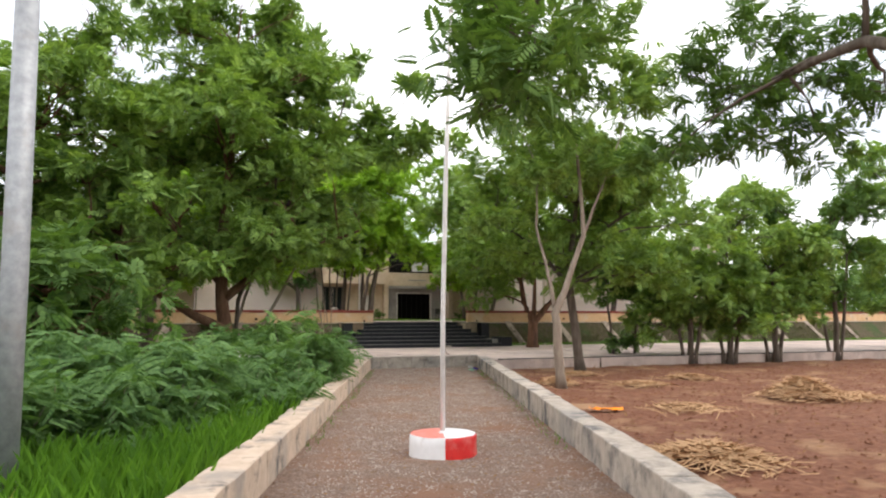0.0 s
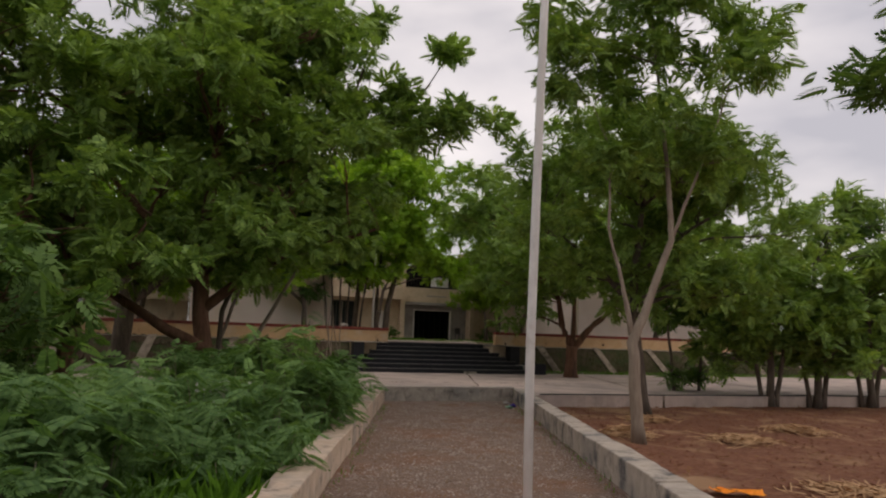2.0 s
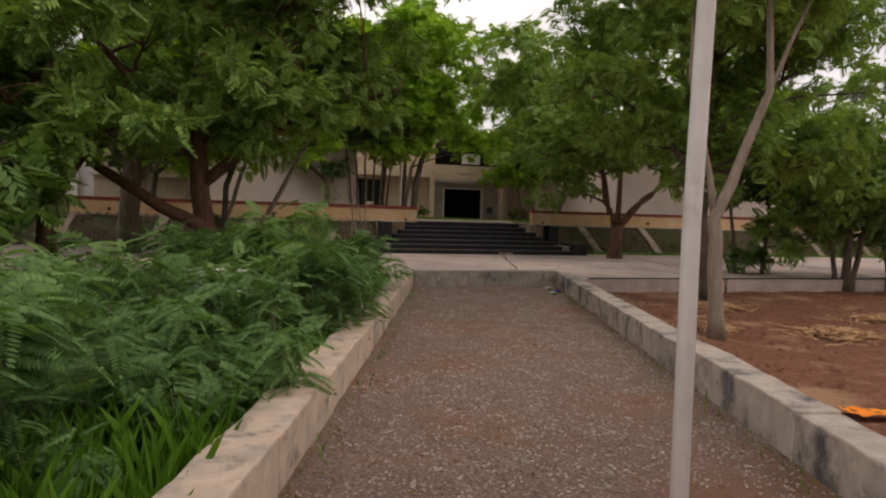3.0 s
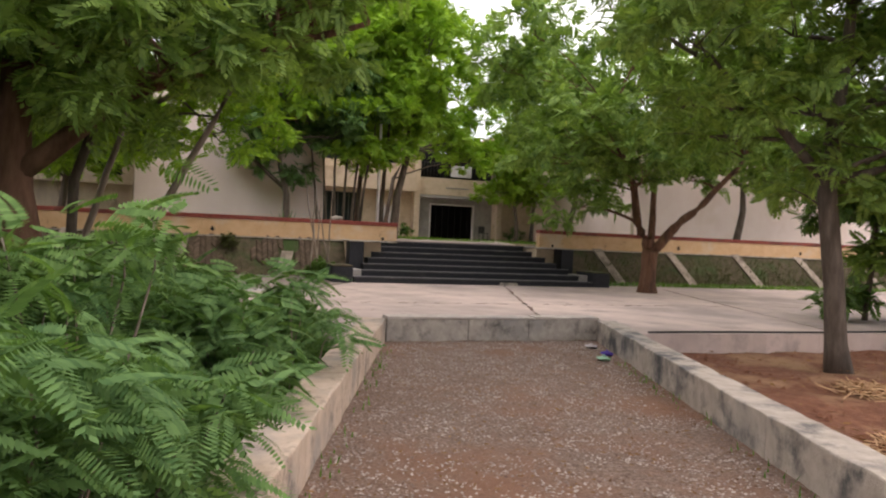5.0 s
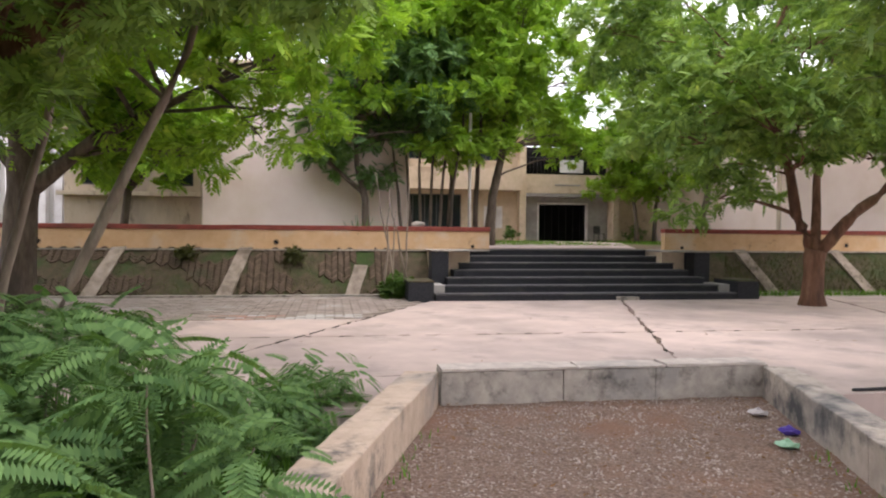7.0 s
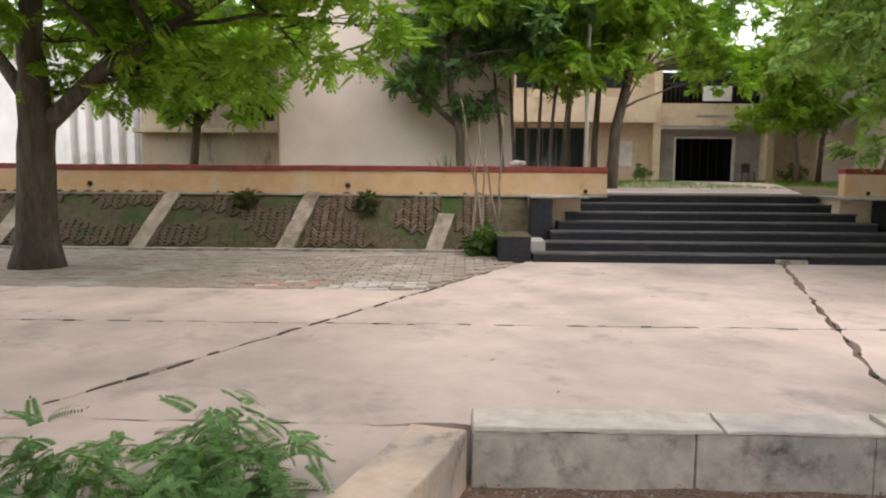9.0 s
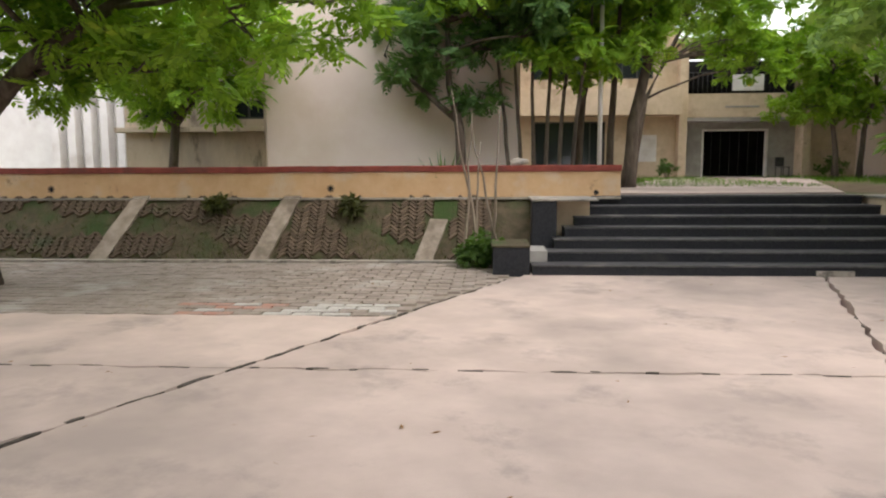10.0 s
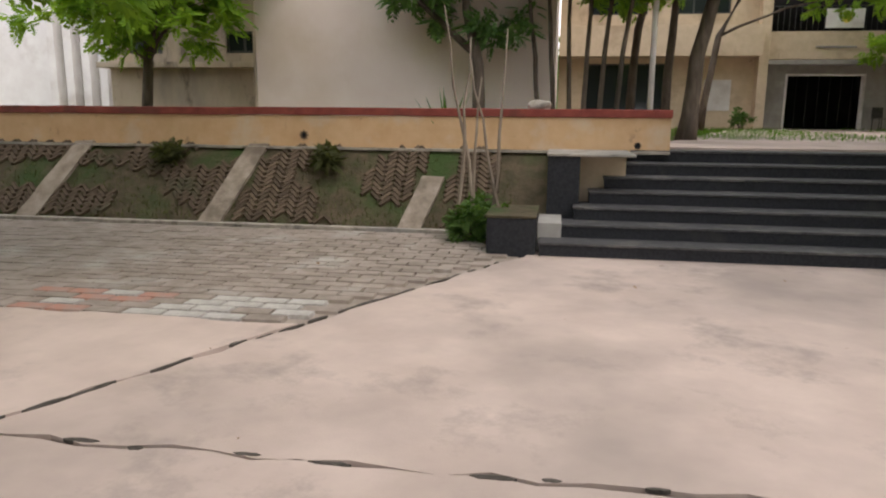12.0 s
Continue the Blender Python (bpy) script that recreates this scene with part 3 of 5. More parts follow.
def sector(name, a0, a1, mat, top):
    bm = bmesh.new()
    n = 14
    if top:
        c = bm.verts.new((0, 0, HD))
        ring = [bm.verts.new(((RD - 0.012) * math.cos(radians(a0 + (a1 - a0) * i / n)), (RD - 0.012) * math.sin(radians(a0 + (a1 - a0) * i / n)), HD)) for i in range(n + 1)]
        for i in range(n):
            bm.faces.new((c, ring[i], ring[i + 1]))
    else:
        rows = [(RD + 0.012, -0.08), (RD + 0.004, 0.03), (RD, 0.15), (RD, HD - 0.02), (RD - 0.012, HD)]
        grid = [[bm.verts.new((r * math.cos(radians(a0 + (a1 - a0) * i / n)), r * math.sin(radians(a0 + (a1 - a0) * i / n)), z)) for i in range(n + 1)] for r, z in rows]
        for r0, r1 in zip(grid, grid[1:]):
            for i in range(n):
                bm.faces.new((r0[i], r0[i + 1], r1[i + 1], r1[i])).smooth = True
        uneven(bm, 0.008, 0.15, a0)
    return part(name, bm, mat, flag)


for a, side, top in ((-88, M_DRUMR, M_DRUMW), (2, M_DRUMW, M_DRUMW), (92, M_DRUMR, M_DRUMP), (182, M_DRUMW, M_DRUMP)):
    sector("painted_side", a, a + 90, side, False)
    sector("painted_top", a, a + 90, top, True)
bm = bmesh.new()
tube(bm, [(0, 0, HD - 0.05), (0.0, 0, 1.7), (0.04, 0, 3.6), (0.1, 0, 5.6)], [0.031, 0.030, 0.029, 0.026], 14)
part("pole", bm, M_POLEW, flag)
bm = bmesh.new()
tube(bm, [(0.1, 0, 5.6), (0.101, 0, 5.63), (0.101, 0, 5.67)], [0.034, 0.037, 0.015], 12)
part("cap", bm, M_POLEW, flag)
bm = bmesh.new()
tube(bm, [(0.0, 0, HD - 0.01), (0, 0, HD + 0.03)], [0.055, 0.04], 12)
part("collar", bm, M_DRUMW, flag)

# ---------------------------------------------------------------- stairs
stairs = thing("stairs", MB, "seven wide black granite steps up to the terrace", "stairs", kind="structure")
RISE = (TERRACE - ROAD) / 7
for i in range(7):
    a, b, v0 = 1.23 + 0.205 * i, 8.63 - 0.205 * i, 8.58 + 0.405 * i
    z0, z1 = ROAD + RISE * i, ROAD + RISE * (i + 1)
    block("riser", a + 0.015, b - 0.015, v0 + 0.012, 11.4, z0 - (0.3 if i == 0 else 0.02), z1 - 0.032, M_GRANITE, stairs, bevel=0.003)
    bm = bmesh.new()
    slab(bm, a, b, v0 - 0.012, v0 + 0.42, z1 - 0.03, z1, 0.006)
    part("tread", bm, M_TREAD, stairs, "paler granite tread")
bm = bmesh.new()
slab(bm, 5.55, 6.1, 8.55, 8.6, ROAD - 0.05, ROAD + 0.085, 0.015)
uneven(bm, 0.02, 0.1, 3)
part("broken_patch", bm, M_CONCRETE, stairs, "bare cement where granite broke off")


def cheek(side):
    """The clad blocks that flank the stairs."""
    def uu(a, b):
        return (a, b) if side < 0 else (9.86 - b, 9.86 - a)
    root = thing("stair_cheek", MB, "black granite clad stair side block with bare plaster flank", "stair block", "stair side blocks", kind="structure")
    a, b = uu(0.62, 1.2)
    block("lower_block", a, b, 8.62, 9.70, ROAD - 0.3, 0.33, M_GRANITE, root)
    a, b = uu(0.60, 1.21)
    block("lower_cap", a, b, 8.60, 9.70, 0.332, 0.36, M_MOSS, root)
    a, b = uu(1.21, 1.5)
    block("lower_flank", a, b, 8.95, 9.74, ROAD - 0.2, 0.24, M_GREYWALL, root)
    a, b = uu(1.30, 1.72)
    block("pillar", a, b, 9.75, 10.3, ROAD - 0.2, 1.0, M_GRANITE, root)
    a, b = uu(1.34, 2.35)
    block("upper_flank", a, b, 10.31, 11.38, ROAD - 0.2, 0.995, M_CREAM, root)
    a, b = uu(1.29, 2.42)
    block("ledge", a, b, 9.71, 11.4, 1.002, 1.036, M_CONCRETE, root)


cheek(-1)
cheek(1)

# ---------------------------------------------------------------- banks and parapets
V0, V1 = 10.0, 11.0


def bank_point(u, s):
    return (u, V0 + (V1 - V0) * s, ROAD + (TERRACE - 0.02 - ROAD) * s)


for name, ua, ub, sign in (("bank_left", -40, 1.34, 1), ("bank_right", 8.5, 44, -1)):
    bank = thing(name, MB, "mossy sloping brick bank with slanting concrete ribs", "embankment", kind="structure")
    bm = bmesh.new()
    n = 120
    rows = [[bm.verts.new(Vector(bank_point(ua + (ub - ua) * i / n, s)) + Vector((0, 0, 0.02 * noise.noise((i * 0.9, s * 4, 3))))) for i in range(n + 1)] for s in (-0.12, 0, 0.2, 0.4, 0.6, 0.8, 1.02)]
    for r0, r1 in zip(rows, rows[1:]):
        for i in range(n):
            bm.faces.new((r0[i], r0[i + 1], r1[i + 1], r1[i])).smooth = True
    part("bank_face", bm, M_MOSS, bank)
    block("toe_kerb", ua, min(ub, 0.6) if sign > 0 else ub, V0 - 0.12, V0 + 0.02, ROAD - 0.3, ROAD + 0.05, M_CONCRETE, bank) if sign > 0 else block("toe_kerb", 9.3, ub, V0 - 0.12, V0 + 0.02, ROAD - 0.3, ROAD + 0.05, M_CONCRETE, bank)
    for k in range(9):
        u0 = -0.62 - 3.0 * k if sign > 0 else 10.55 + 2.9 * k
        top = 0.62 if k == 0 and sign > 0 else 1.0
        bm = bmesh.new()
        slab(bm, -0.17, 0.17, 0.0, 1.0, -0.05, 0.06, 0.012)
        cut_along(bm, 1, 0, 1, 0.125)
        uneven(bm, 0.018, 0.25, k)
        lo, hi = Vector(bank_point(u0, -0.02)), Vector(bank_point(u0 + sign * 0.42 * top, top))
        d = hi - lo
        y = d.normalized()
        x = Vector((1, 0, 0))
        z = x.cross(y).normalized()
        for q in bm.verts:
            q.co = lo + x * q.co.x + d * q.co.y + z * q.co.z
        part("rib", bm, M_RIB, bank, "worn slanting concrete rib")

for name, ua, ub in (("parapet_left", -40, 3.01), ("parapet_right", 7.94, 44)):
    par = thing(name, MB, "peach painted parapet wall with dark red coping and rain streaks", "parapet", kind="structure")
    bm = bmesh.new()
    slab(bm, ua, ub, 11.0, 11.24, TERRACE - 0.06, 1.495, 0.008)
    cut_along(bm, 0, ua, ub, 0.6)
    uneven(bm, 0.008, 0.5, ua)
    part("wall_face", bm, M_PARAPET, par)
    bm = bmesh.new()
    slab(bm, ua - 0.01, ub + 0.01, 10.975, 11.265, 1.497, 1.615, 0.014)
    cut_along(bm, 0, ua, ub, 0.5)
    uneven(bm, 0.012, 0.6, ub)
    part("coping", bm, M_RED, par, "dark red oxide coping")
    bm = bmesh.new()
    slab(bm, ua, ub, 10.9, 11.0, TERRACE - 0.06, TERRACE - 0.02, 0.004)
    cut_along(bm, 0, ua, ub, 0.4)
    uneven(bm, 0.012, 0.3, ub)
    part("ledge", bm, M_CONCRETE, par, "thin pale cement ledge")
    k = 0
    u = ub - 0.45 if ub < 5 else ua + 0.5
    while k < 6:
        # flat black star: the hole's inner shade is painted, nothing is cut
        bm = bmesh.new()
        w = 0.05 if k == 0 else 0.075
        for a in range(4):
            q = radians(45 * a)
            dx, dz = math.cos(q) * w, math.sin(q) * w
            nx, nz = -math.sin(q) * 0.012, math.cos(q) * 0.012
            zc = 1.19 if k else 1.1
            f = [bm.verts.new((u + sx * dx + sn * nx, 10.992 - 0.0006 * a, zc + sx * dz + sn * nz)) for sx, sn in ((-1, -1), (1, -1), (1, 1), (-1, 1))]
            bm.faces.new(f)
        part("weep_hole", bm, M_SHADE, par, "weep hole drawn as a flat black star of shade")
        k += 1
        u += (-5.3 if ub < 5 else 5.3) * (1.05 if k > 1 else 0.95)

terrace = grid_sheet("terrace", -40, 44, 11.2, 48, 80, 40, lambda x, y: TERRACE - 0.01, M_EARTH)
terrace.matrix_world = MB
tagged(terrace, "earth terrace with sparse grass before the building", "ground", kind="structure")
bm = bmesh.new()
for a in range(6):
    f0, f1 = a / 6, (a + 1) / 6 - 0.004
    def edge(f):
        v = 11.38 + 18.2 * f
        return (2.7 + 5.4 * f, v), (7.25 + 7.1 * f, v)
    (a0, v0), (b0, _) = edge(f0)
    (a1, v1), (b1, _) = edge(f1)
    q = [bm.verts.new(p) for p in ((a0, v0, TERRACE + 0.004), (b0, v0, TERRACE + 0.004), (b1, v1, TERRACE + 0.004), (a1, v1, TERRACE + 0.004))]
    bm.faces.new(q)
ret = bmesh.ops.extrude_face_region(bm, geom=bm.faces[:])
for q in ret["geom"]:
    if isinstance(q, bmesh.types.BMVert):
        q.co.z += 0.03
terr_path = part("terrace_path", bm, M_SLAB)
terr_path.matrix_world = MB
tagged(terr_path, "pale concrete path from the stairs to the door", "path", kind="structure")

# ---------------------------------------------------------------- building
def wall_with_holes(root, mat, u0, u1, v0, v1, z0, z1, holes, label=""):
    """Wall panels round rectangular openings (ua, ub, za, zb)."""
    u = u0
    for ua, ub, za, zb in sorted(holes):
        if ua > u:
            block("wall_panel", u, ua, v0, v1, z0, z1, mat, root, label, 0)
        if za > z0:
            block("wall_panel", ua, ub, v0, v1, z0, za, mat, root, label, 0)
        if zb < z1:
            block("wall_panel", ua, ub, v0, v1, zb, z1, mat, root, label, 0)
        u = ub
    block("wall_panel", u, u1, v0, v1, z0, z1, mat, root, label, 0)


def window(root, ua, ub, za, zb, v, bars=2, name="window"):
    bm = bmesh.new()
    slab(bm, ua, ub, v, v + 0.06, za, za + 0.06)
    slab(bm, ua, ub, v, v + 0.06, zb - 0.06, zb)
    for i in range(bars + 2):
        x = ua + (ub - ua - 0.06) * i / (bars + 1)
        slab(bm, x, x + 0.06, v + 0.002, v + 0.058, za + 0.06, zb - 0.06)
    w = part(name, bm, M_FRAME, root)
    pane = bmesh.new()
    slab(pane, ua + 0.05, ub - 0.05, v + 0.025, v + 0.035, za + 0.05, zb - 0.05)
    part("pane", pane, M_GLASS, w)
    return w


M_GLASS = bpy.data.materials.new("dark_glass")
M_GLASS.use_nodes = True
gb = M_GLASS.node_tree.nodes["Principled BSDF"]
gb.inputs["Base Color"].default_value, gb.inputs["Roughness"].default_value = (0.02, 0.025, 0.028, 1), 0.08

hall = thing("main_building", MB, "two storey beige building with grey porch and dark doorway", "building")
F = TERRACE
wall_with_holes(hall, M_GREYWALL, 8.95, 13.75, 29.5, 29.75, F - 0.2, 3.62, [(9.8, 12.62, F - 0.2, 3.14)])
bm = bmesh.new()
slab(bm, 8.6, 8.95, 28.7, 29.8, F - 0.2, 6.6, 0.02)
part("porch_column", bm, M_CREAM, hall)
bm = bmesh.new()
slab(bm, 13.75, 14.1, 28.7, 29.8, F - 0.2, 6.6, 0.02)
part("porch_column", bm, M_CREAM, hall)
block("lintel_canopy", 8.96, 13.74, 28.9, 29.5, 3.44, 3.6, M_GREYWALL, hall, "grey canopy over the door")
block("balcony_front", 8.96, 13.74, 29.0, 29.2, 3.62, 4.62, M_CREAM, hall)
block("balcony_floor", 8.96, 13.74, 29.2, 32.5, 3.62, 3.75, M_GREYWALL, hall)
block("name_strip", 10.6, 12.0, 28.97, 28.996, 4.02, 4.1, M_GREYWALL, hall, "unreadable raised lettering strip")
for i in range(24):
    u = 9.05 + i * 0.2
    bm = bmesh.new()
    tube(bm, [(u, 29.1, 4.6), (u, 29.1, 5.5)], [0.014, 0.014], 6)
    part("rail_bar", bm, M_FRAME, hall)
block("hand_rail", 8.96, 13.74, 29.08, 29.12, 5.5, 5.54, M_FRAME, hall, bevel=0)
sign = block("sign_board", 10.85, 12.15, 28.96, 28.99, 4.72, 5.4, M_WHITE, hall, "white board with a yellow mark")
bm = bmesh.new()
bmesh.ops.create_circle(bm, cap_ends=True, segments=16, radius=0.16, matrix=pose(11.55, 28.953, 5.05, 90, 0, 0))
part("mark", bm, material("yellow_mark", (0.8, 0.6, 0.12), (0.7, 0.5, 0.1), 8, 0.6, 0), sign)
block("roof_slab", 8.4, 14.3, 28.4, 33, 6.6, 6.85, M_CREAM, hall)
# the porch room's shade is put into the colour of these walls
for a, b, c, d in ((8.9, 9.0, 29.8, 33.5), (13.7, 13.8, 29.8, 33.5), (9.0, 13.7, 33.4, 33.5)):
    block("inner_wall", a, b, c, d, F - 0.1, 6.59, M_SHADE, hall, "interior wall painted near-black for room shade", 0)
block("inner_floor", 9.0, 13.7, 29.76, 33.4, F - 0.12, F + 0.02, M_GREYWALL, hall, bevel=0)
door = block("door_frame", 9.8, 9.88, 29.46, 29.72, F, 3.14, M_WHITE, hall, "pale door jamb")
block("door_frame", 12.54, 12.62, 29.46, 29.72, F, 3.14, M_WHITE, hall)
block("door_frame", 9.88, 12.54, 29.46, 29.72, 3.06, 3.14, M_WHITE, hall)
for i in range(7):
    u = 10.0 + 0.4 * i
    bm = bmesh.new()
    tube(bm, [(u, 30.1, F), (u, 30.1, 3.06)], [0.015, 0.015], 5)
    part("grille_bar", bm, M_FRAME, hall, "black door grille bar")
# beige wing left of the porch
wall_with_holes(hall, M_CREAM, 1.35, 8.6, 29.2, 29.45, F - 0.2, 3.7, [(2.4, 5.6, F, 3.5)])
wall_with_holes(hall, M_CREAM, 1.35, 8.6, 29.2, 29.45, 4.8, 7.4, [(2.4, 4.6, 5.3, 6.6), (5.6, 7.6, 5.3, 6.6)])
block("overhang", 1.35, 8.58, 28.2, 29.45, 3.7, 4.8, M_CREAM, hall, "cantilevered beige floor band")
window(hall, 2.4, 5.6, F + 0.02, 3.5, 29.3, 4)
block("notice_board", 6.8, 7.8, 29.16, 29.197, 1.75, 2.9, M_WHITE, hall, "pale grey board fixed to the wall")
window(hall, 2.4, 4.6, 5.3, 6.6, 29.3, 2)
window(hall, 5.6, 7.6, 5.3, 6.6, 29.3, 2)
wall_with_holes(hall, M_CREAM, 14.1, 26.0, 29.2, 29.45, F - 0.2, 7.4, [(17.8, 22.6, F, 3.5), (18, 20, 5.2, 6.6), (21, 23, 5.2, 6.6)])
window(hall, 17.8, 22.6, F + 0.02, 3.5, 29.3, 5)
window(hall, 18, 20, 5.2, 6.6, 29.3, 2)
window(hall, 21, 23, 5.2, 6.6, 29.3, 2)
# near-black sheets behind the windows carry the rooms' shade as colour
block("inner_wall", 1.4, 8.5, 29.5, 29.55, F, 7.3, M_SHADE, hall, "interior wall painted near-black for room shade", 0)
block("inner_wall", 14.2, 26.0, 29.5, 29.55, F, 7.3, M_SHADE, hall, "interior wall painted near-black for room shade", 0)
block("roof_slab", 1.0, 8.4, 28.1, 33, 7.4, 7.6, M_CREAM, hall)
block("roof_slab", 14.3, 26.3, 28.1, 33, 7.4, 7.6, M_CREAM, hall)

for name, ua, ub, va in (("hall_block_left", -4.95, 1.3, 15.0), ("hall_block_right", 16.2, 31.0, 18.0)):
    wing = thing(name, MB, "windowless pale pink plastered hall block", "building", "pink hall blocks")
    block("wall", ua, ub, va, 31.0, F - 0.3, 6.4, M_PINK, wing, bevel=0.02)
    block("roof", ua - 0.25, ub + 0.25, va - 0.25, 31.2, 6.4, 6.6, M_CREAM, wing)
    block("corner_strip", ua - 0.05, ua - 0.002, va - 0.03, va + 0.2, F - 0.3, 6.38, M_STAINED, wing, "dark stained corner strip")

annex = thing("annex", MB, "low rain-stained cream annex with small dark windows", "building")
wall_with_holes(annex, M_STAINED, -9.4, -5.02, 16.6, 16.85, F - 0.3, 4.6, [(-8.9, -8.0, 2.9, 3.4), (-6.4, -5.5, 2.9, 3.4)])
# annex room shade, painted on as a near-black wall
block("inner_wall", -9.3, -5.05, 17.2, 17.3, F, 4.5, M_SHADE, annex, bevel=0)
block("ledge", -9.5, -5.0, 16.2, 16.86, 2.55, 2.68, M_STAINED, annex)
window(annex, -8.9, -8.0, 2.9, 3.4, 16.68, 1)
window(annex, -6.4, -5.5, 2.9, 3.4, 16.68, 1)
block("roof", -9.7, -5.0, 16.2, 22.0, 4.6, 4.8, M_CREAM, annex)
side = thing("side_building", MB, "white building with tall ribbed columns", "building")
block("wall", -18.0, -9.6, 20.3, 26.0, F - 0.3, 6.0, M_WHITE, side)
for k in range(6):
    block("column", -13.6 + 0.55 * k, -13.35 + 0.55 * k, 19.9, 20.29, F - 0.3, 4.6, M_WHITE, side)
block("roof", -18.3, -9.4, 19.7, 26.2, 6.0, 6.2, M_WHITE, side)

bm = bmesh.new()
tube(bm, [(0, 0, -0.1), (0, 0, 3), (0.01, 0, 6.0)], [0.055, 0.05, 0.04], 12)
lp = part("mast", bm, M_POLEW)
lp.matrix_world = MB @ Matrix.Translation((3.06, 14.0, TERRACE))
tagged(lp, "thin white painted steel mast on the terrace", "pole")


def chair(m):
    root = thing("plastic_chair", m, "dark plastic chair beside the doorway", "chair")
    bm = bmesh.new()
    slab(bm, -0.22, 0.22, -0.22, 0.22, 0.42, 0.45, 0.01)
    part("seat", bm, M_FRAME, root)
    bm = bmesh.new()
    slab(bm, -0.22, 0.22, 0.2, 0.23, 0.46, 0.85, 0.01)
    part("backrest", bm, M_FRAME, root)
    for x in (-0.19, 0.19):
        for y in (-0.19, 0.19):
            bm = bmesh.new()
            tube(bm, [(x, y, 0), (x * 0.95, y * 0.95, 0.42)], [0.018, 0.02], 6)
            part("leg", bm, M_FRAME, root)


chair(MB @ pose(13.05, 28.9, TERRACE + 0.02, 0, 0, 15))


# ---------------------------------------------------------------- trees
def at_b(u, v, z):
    return tuple(MB @ Vector((u, v, z)))


tree("young forked tree with pale thin stems and airy leaves", (4.95, -5.8, FIELD),
     [[(0, 0, 0, 0.12), (-0.08, 0, 1.0, 0.11), (-0.12, 0, 1.8, 0.10), (0.2, 0, 2.6, 0.075), (0.6, 0, 3.7, 0.06), (0.55, 0, 5.0, 0.045), (0.3, 0.2, 8.2, 0.02)],
      [(-0.12, 0, 1.8, 0.06), (-0.3, 0, 2.8, 0.04), (-0.55, 0.1, 3.9, 0.028), (-0.5, 0.2, 5.4, 0.015)],
      [(0.6, 0, 3.7, 0.04), (0.95, 0, 4.6, 0.03), (1.6, 0.1, 6.2, 0.02)]],
     [(-1.6, 0.2, 7.6, 0.7, 0.7, 0.7), (-1.0, 0, 9.3, 0.8, 0.8, 0.8), (0.1, 0.1, 9.9, 0.9, 0.8, 0.8), (1.3, 0, 9.4, 0.8, 0.8, 0.7), (-1.8, 0.1, 8.8, 0.6, 0.6, 0.6), (0.2, 0, 8.4, 0.8, 0.8, 0.7), (0.9, 0, 8.2, 0.9, 0.9, 0.8), (0.2, 0.4, 7.2, 1.0, 0.9, 0.8),
      (1.7, 0.2, 7.0, 0.9, 0.9, 0.7), (-0.9, 0.3, 6.4, 0.8, 0.8, 0.7), (0.7, 0.2, 5.9, 1.0, 0.9, 0.8), (-1.3, 0, 7.1, 0.6, 0.7, 0.6), (2.2, 0.1, 7.8, 0.7, 0.6, 0.6), (1.5, 0, 5.2, 0.7, 0.7, 0.5), (-0.4, 0.1, 5.2, 0.6, 0.6, 0.5)],
     3000, L_NEEM, M_BARKP, FINE, 1.0, group="garden trees")
tree("leaning dark-barked tree at the edge of the soil field", (6.6, -0.6, FIELD),
     [[(0, 0, 0, 0.16), (-0.12, 0, 1.2, 0.14), (-0.32, 0, 2.7, 0.13), (-0.2, 0, 4.0, 0.10), (0.1, 0.2, 6.0, 0.05)],
      [(-0.32, 0, 2.7, 0.08), (-1.4, 0.2, 4.0, 0.05), (-2.6, 0.4, 4.8, 0.03)], [(-0.25, 0, 3.4, 0.07), (1.0, 0, 4.6, 0.05), (2.2, 0, 5.4, 0.03)]],
     blob_clumps(0.3, 0.3, 4.9, 3.9, 3.0, 2.7, 42, 0.85, 11, -0.9), 6200, L_NEEM, M_BARK, FINE, 1.0, group="garden trees")
tree("spreading tree with low forked trunk beside the stairs", (6.78, 9.75, ROAD),
     [[(0, 0, 0, 0.26), (0, 0, 0.7, 0.22), (0.05, 0, 1.25, 0.24)],
      [(0.0, 0, 1.2, 0.16), (-0.35, 0, 2.0, 0.13), (-0.6, 0.1, 3.4, 0.09), (-1.2, 0.2, 5.2, 0.04)],
      [(0.1, 0, 1.2, 0.15), (0.7, 0, 1.9, 0.13), (1.5, 0.1, 2.6, 0.10), (2.8, 0.3, 4.0, 0.05)],
      [(0.05, 0.1, 1.25, 0.12), (0.2, 0.5, 2.6, 0.09), (0.3, 0.9, 5.0, 0.04)]],
     blob_clumps(0.2, 0.3, 5.4, 5.0, 3.8, 3.5, 52, 1.0, 12, -0.85), 6400, L_NEEM, M_BARKR, MID, 1.0, group="garden trees")
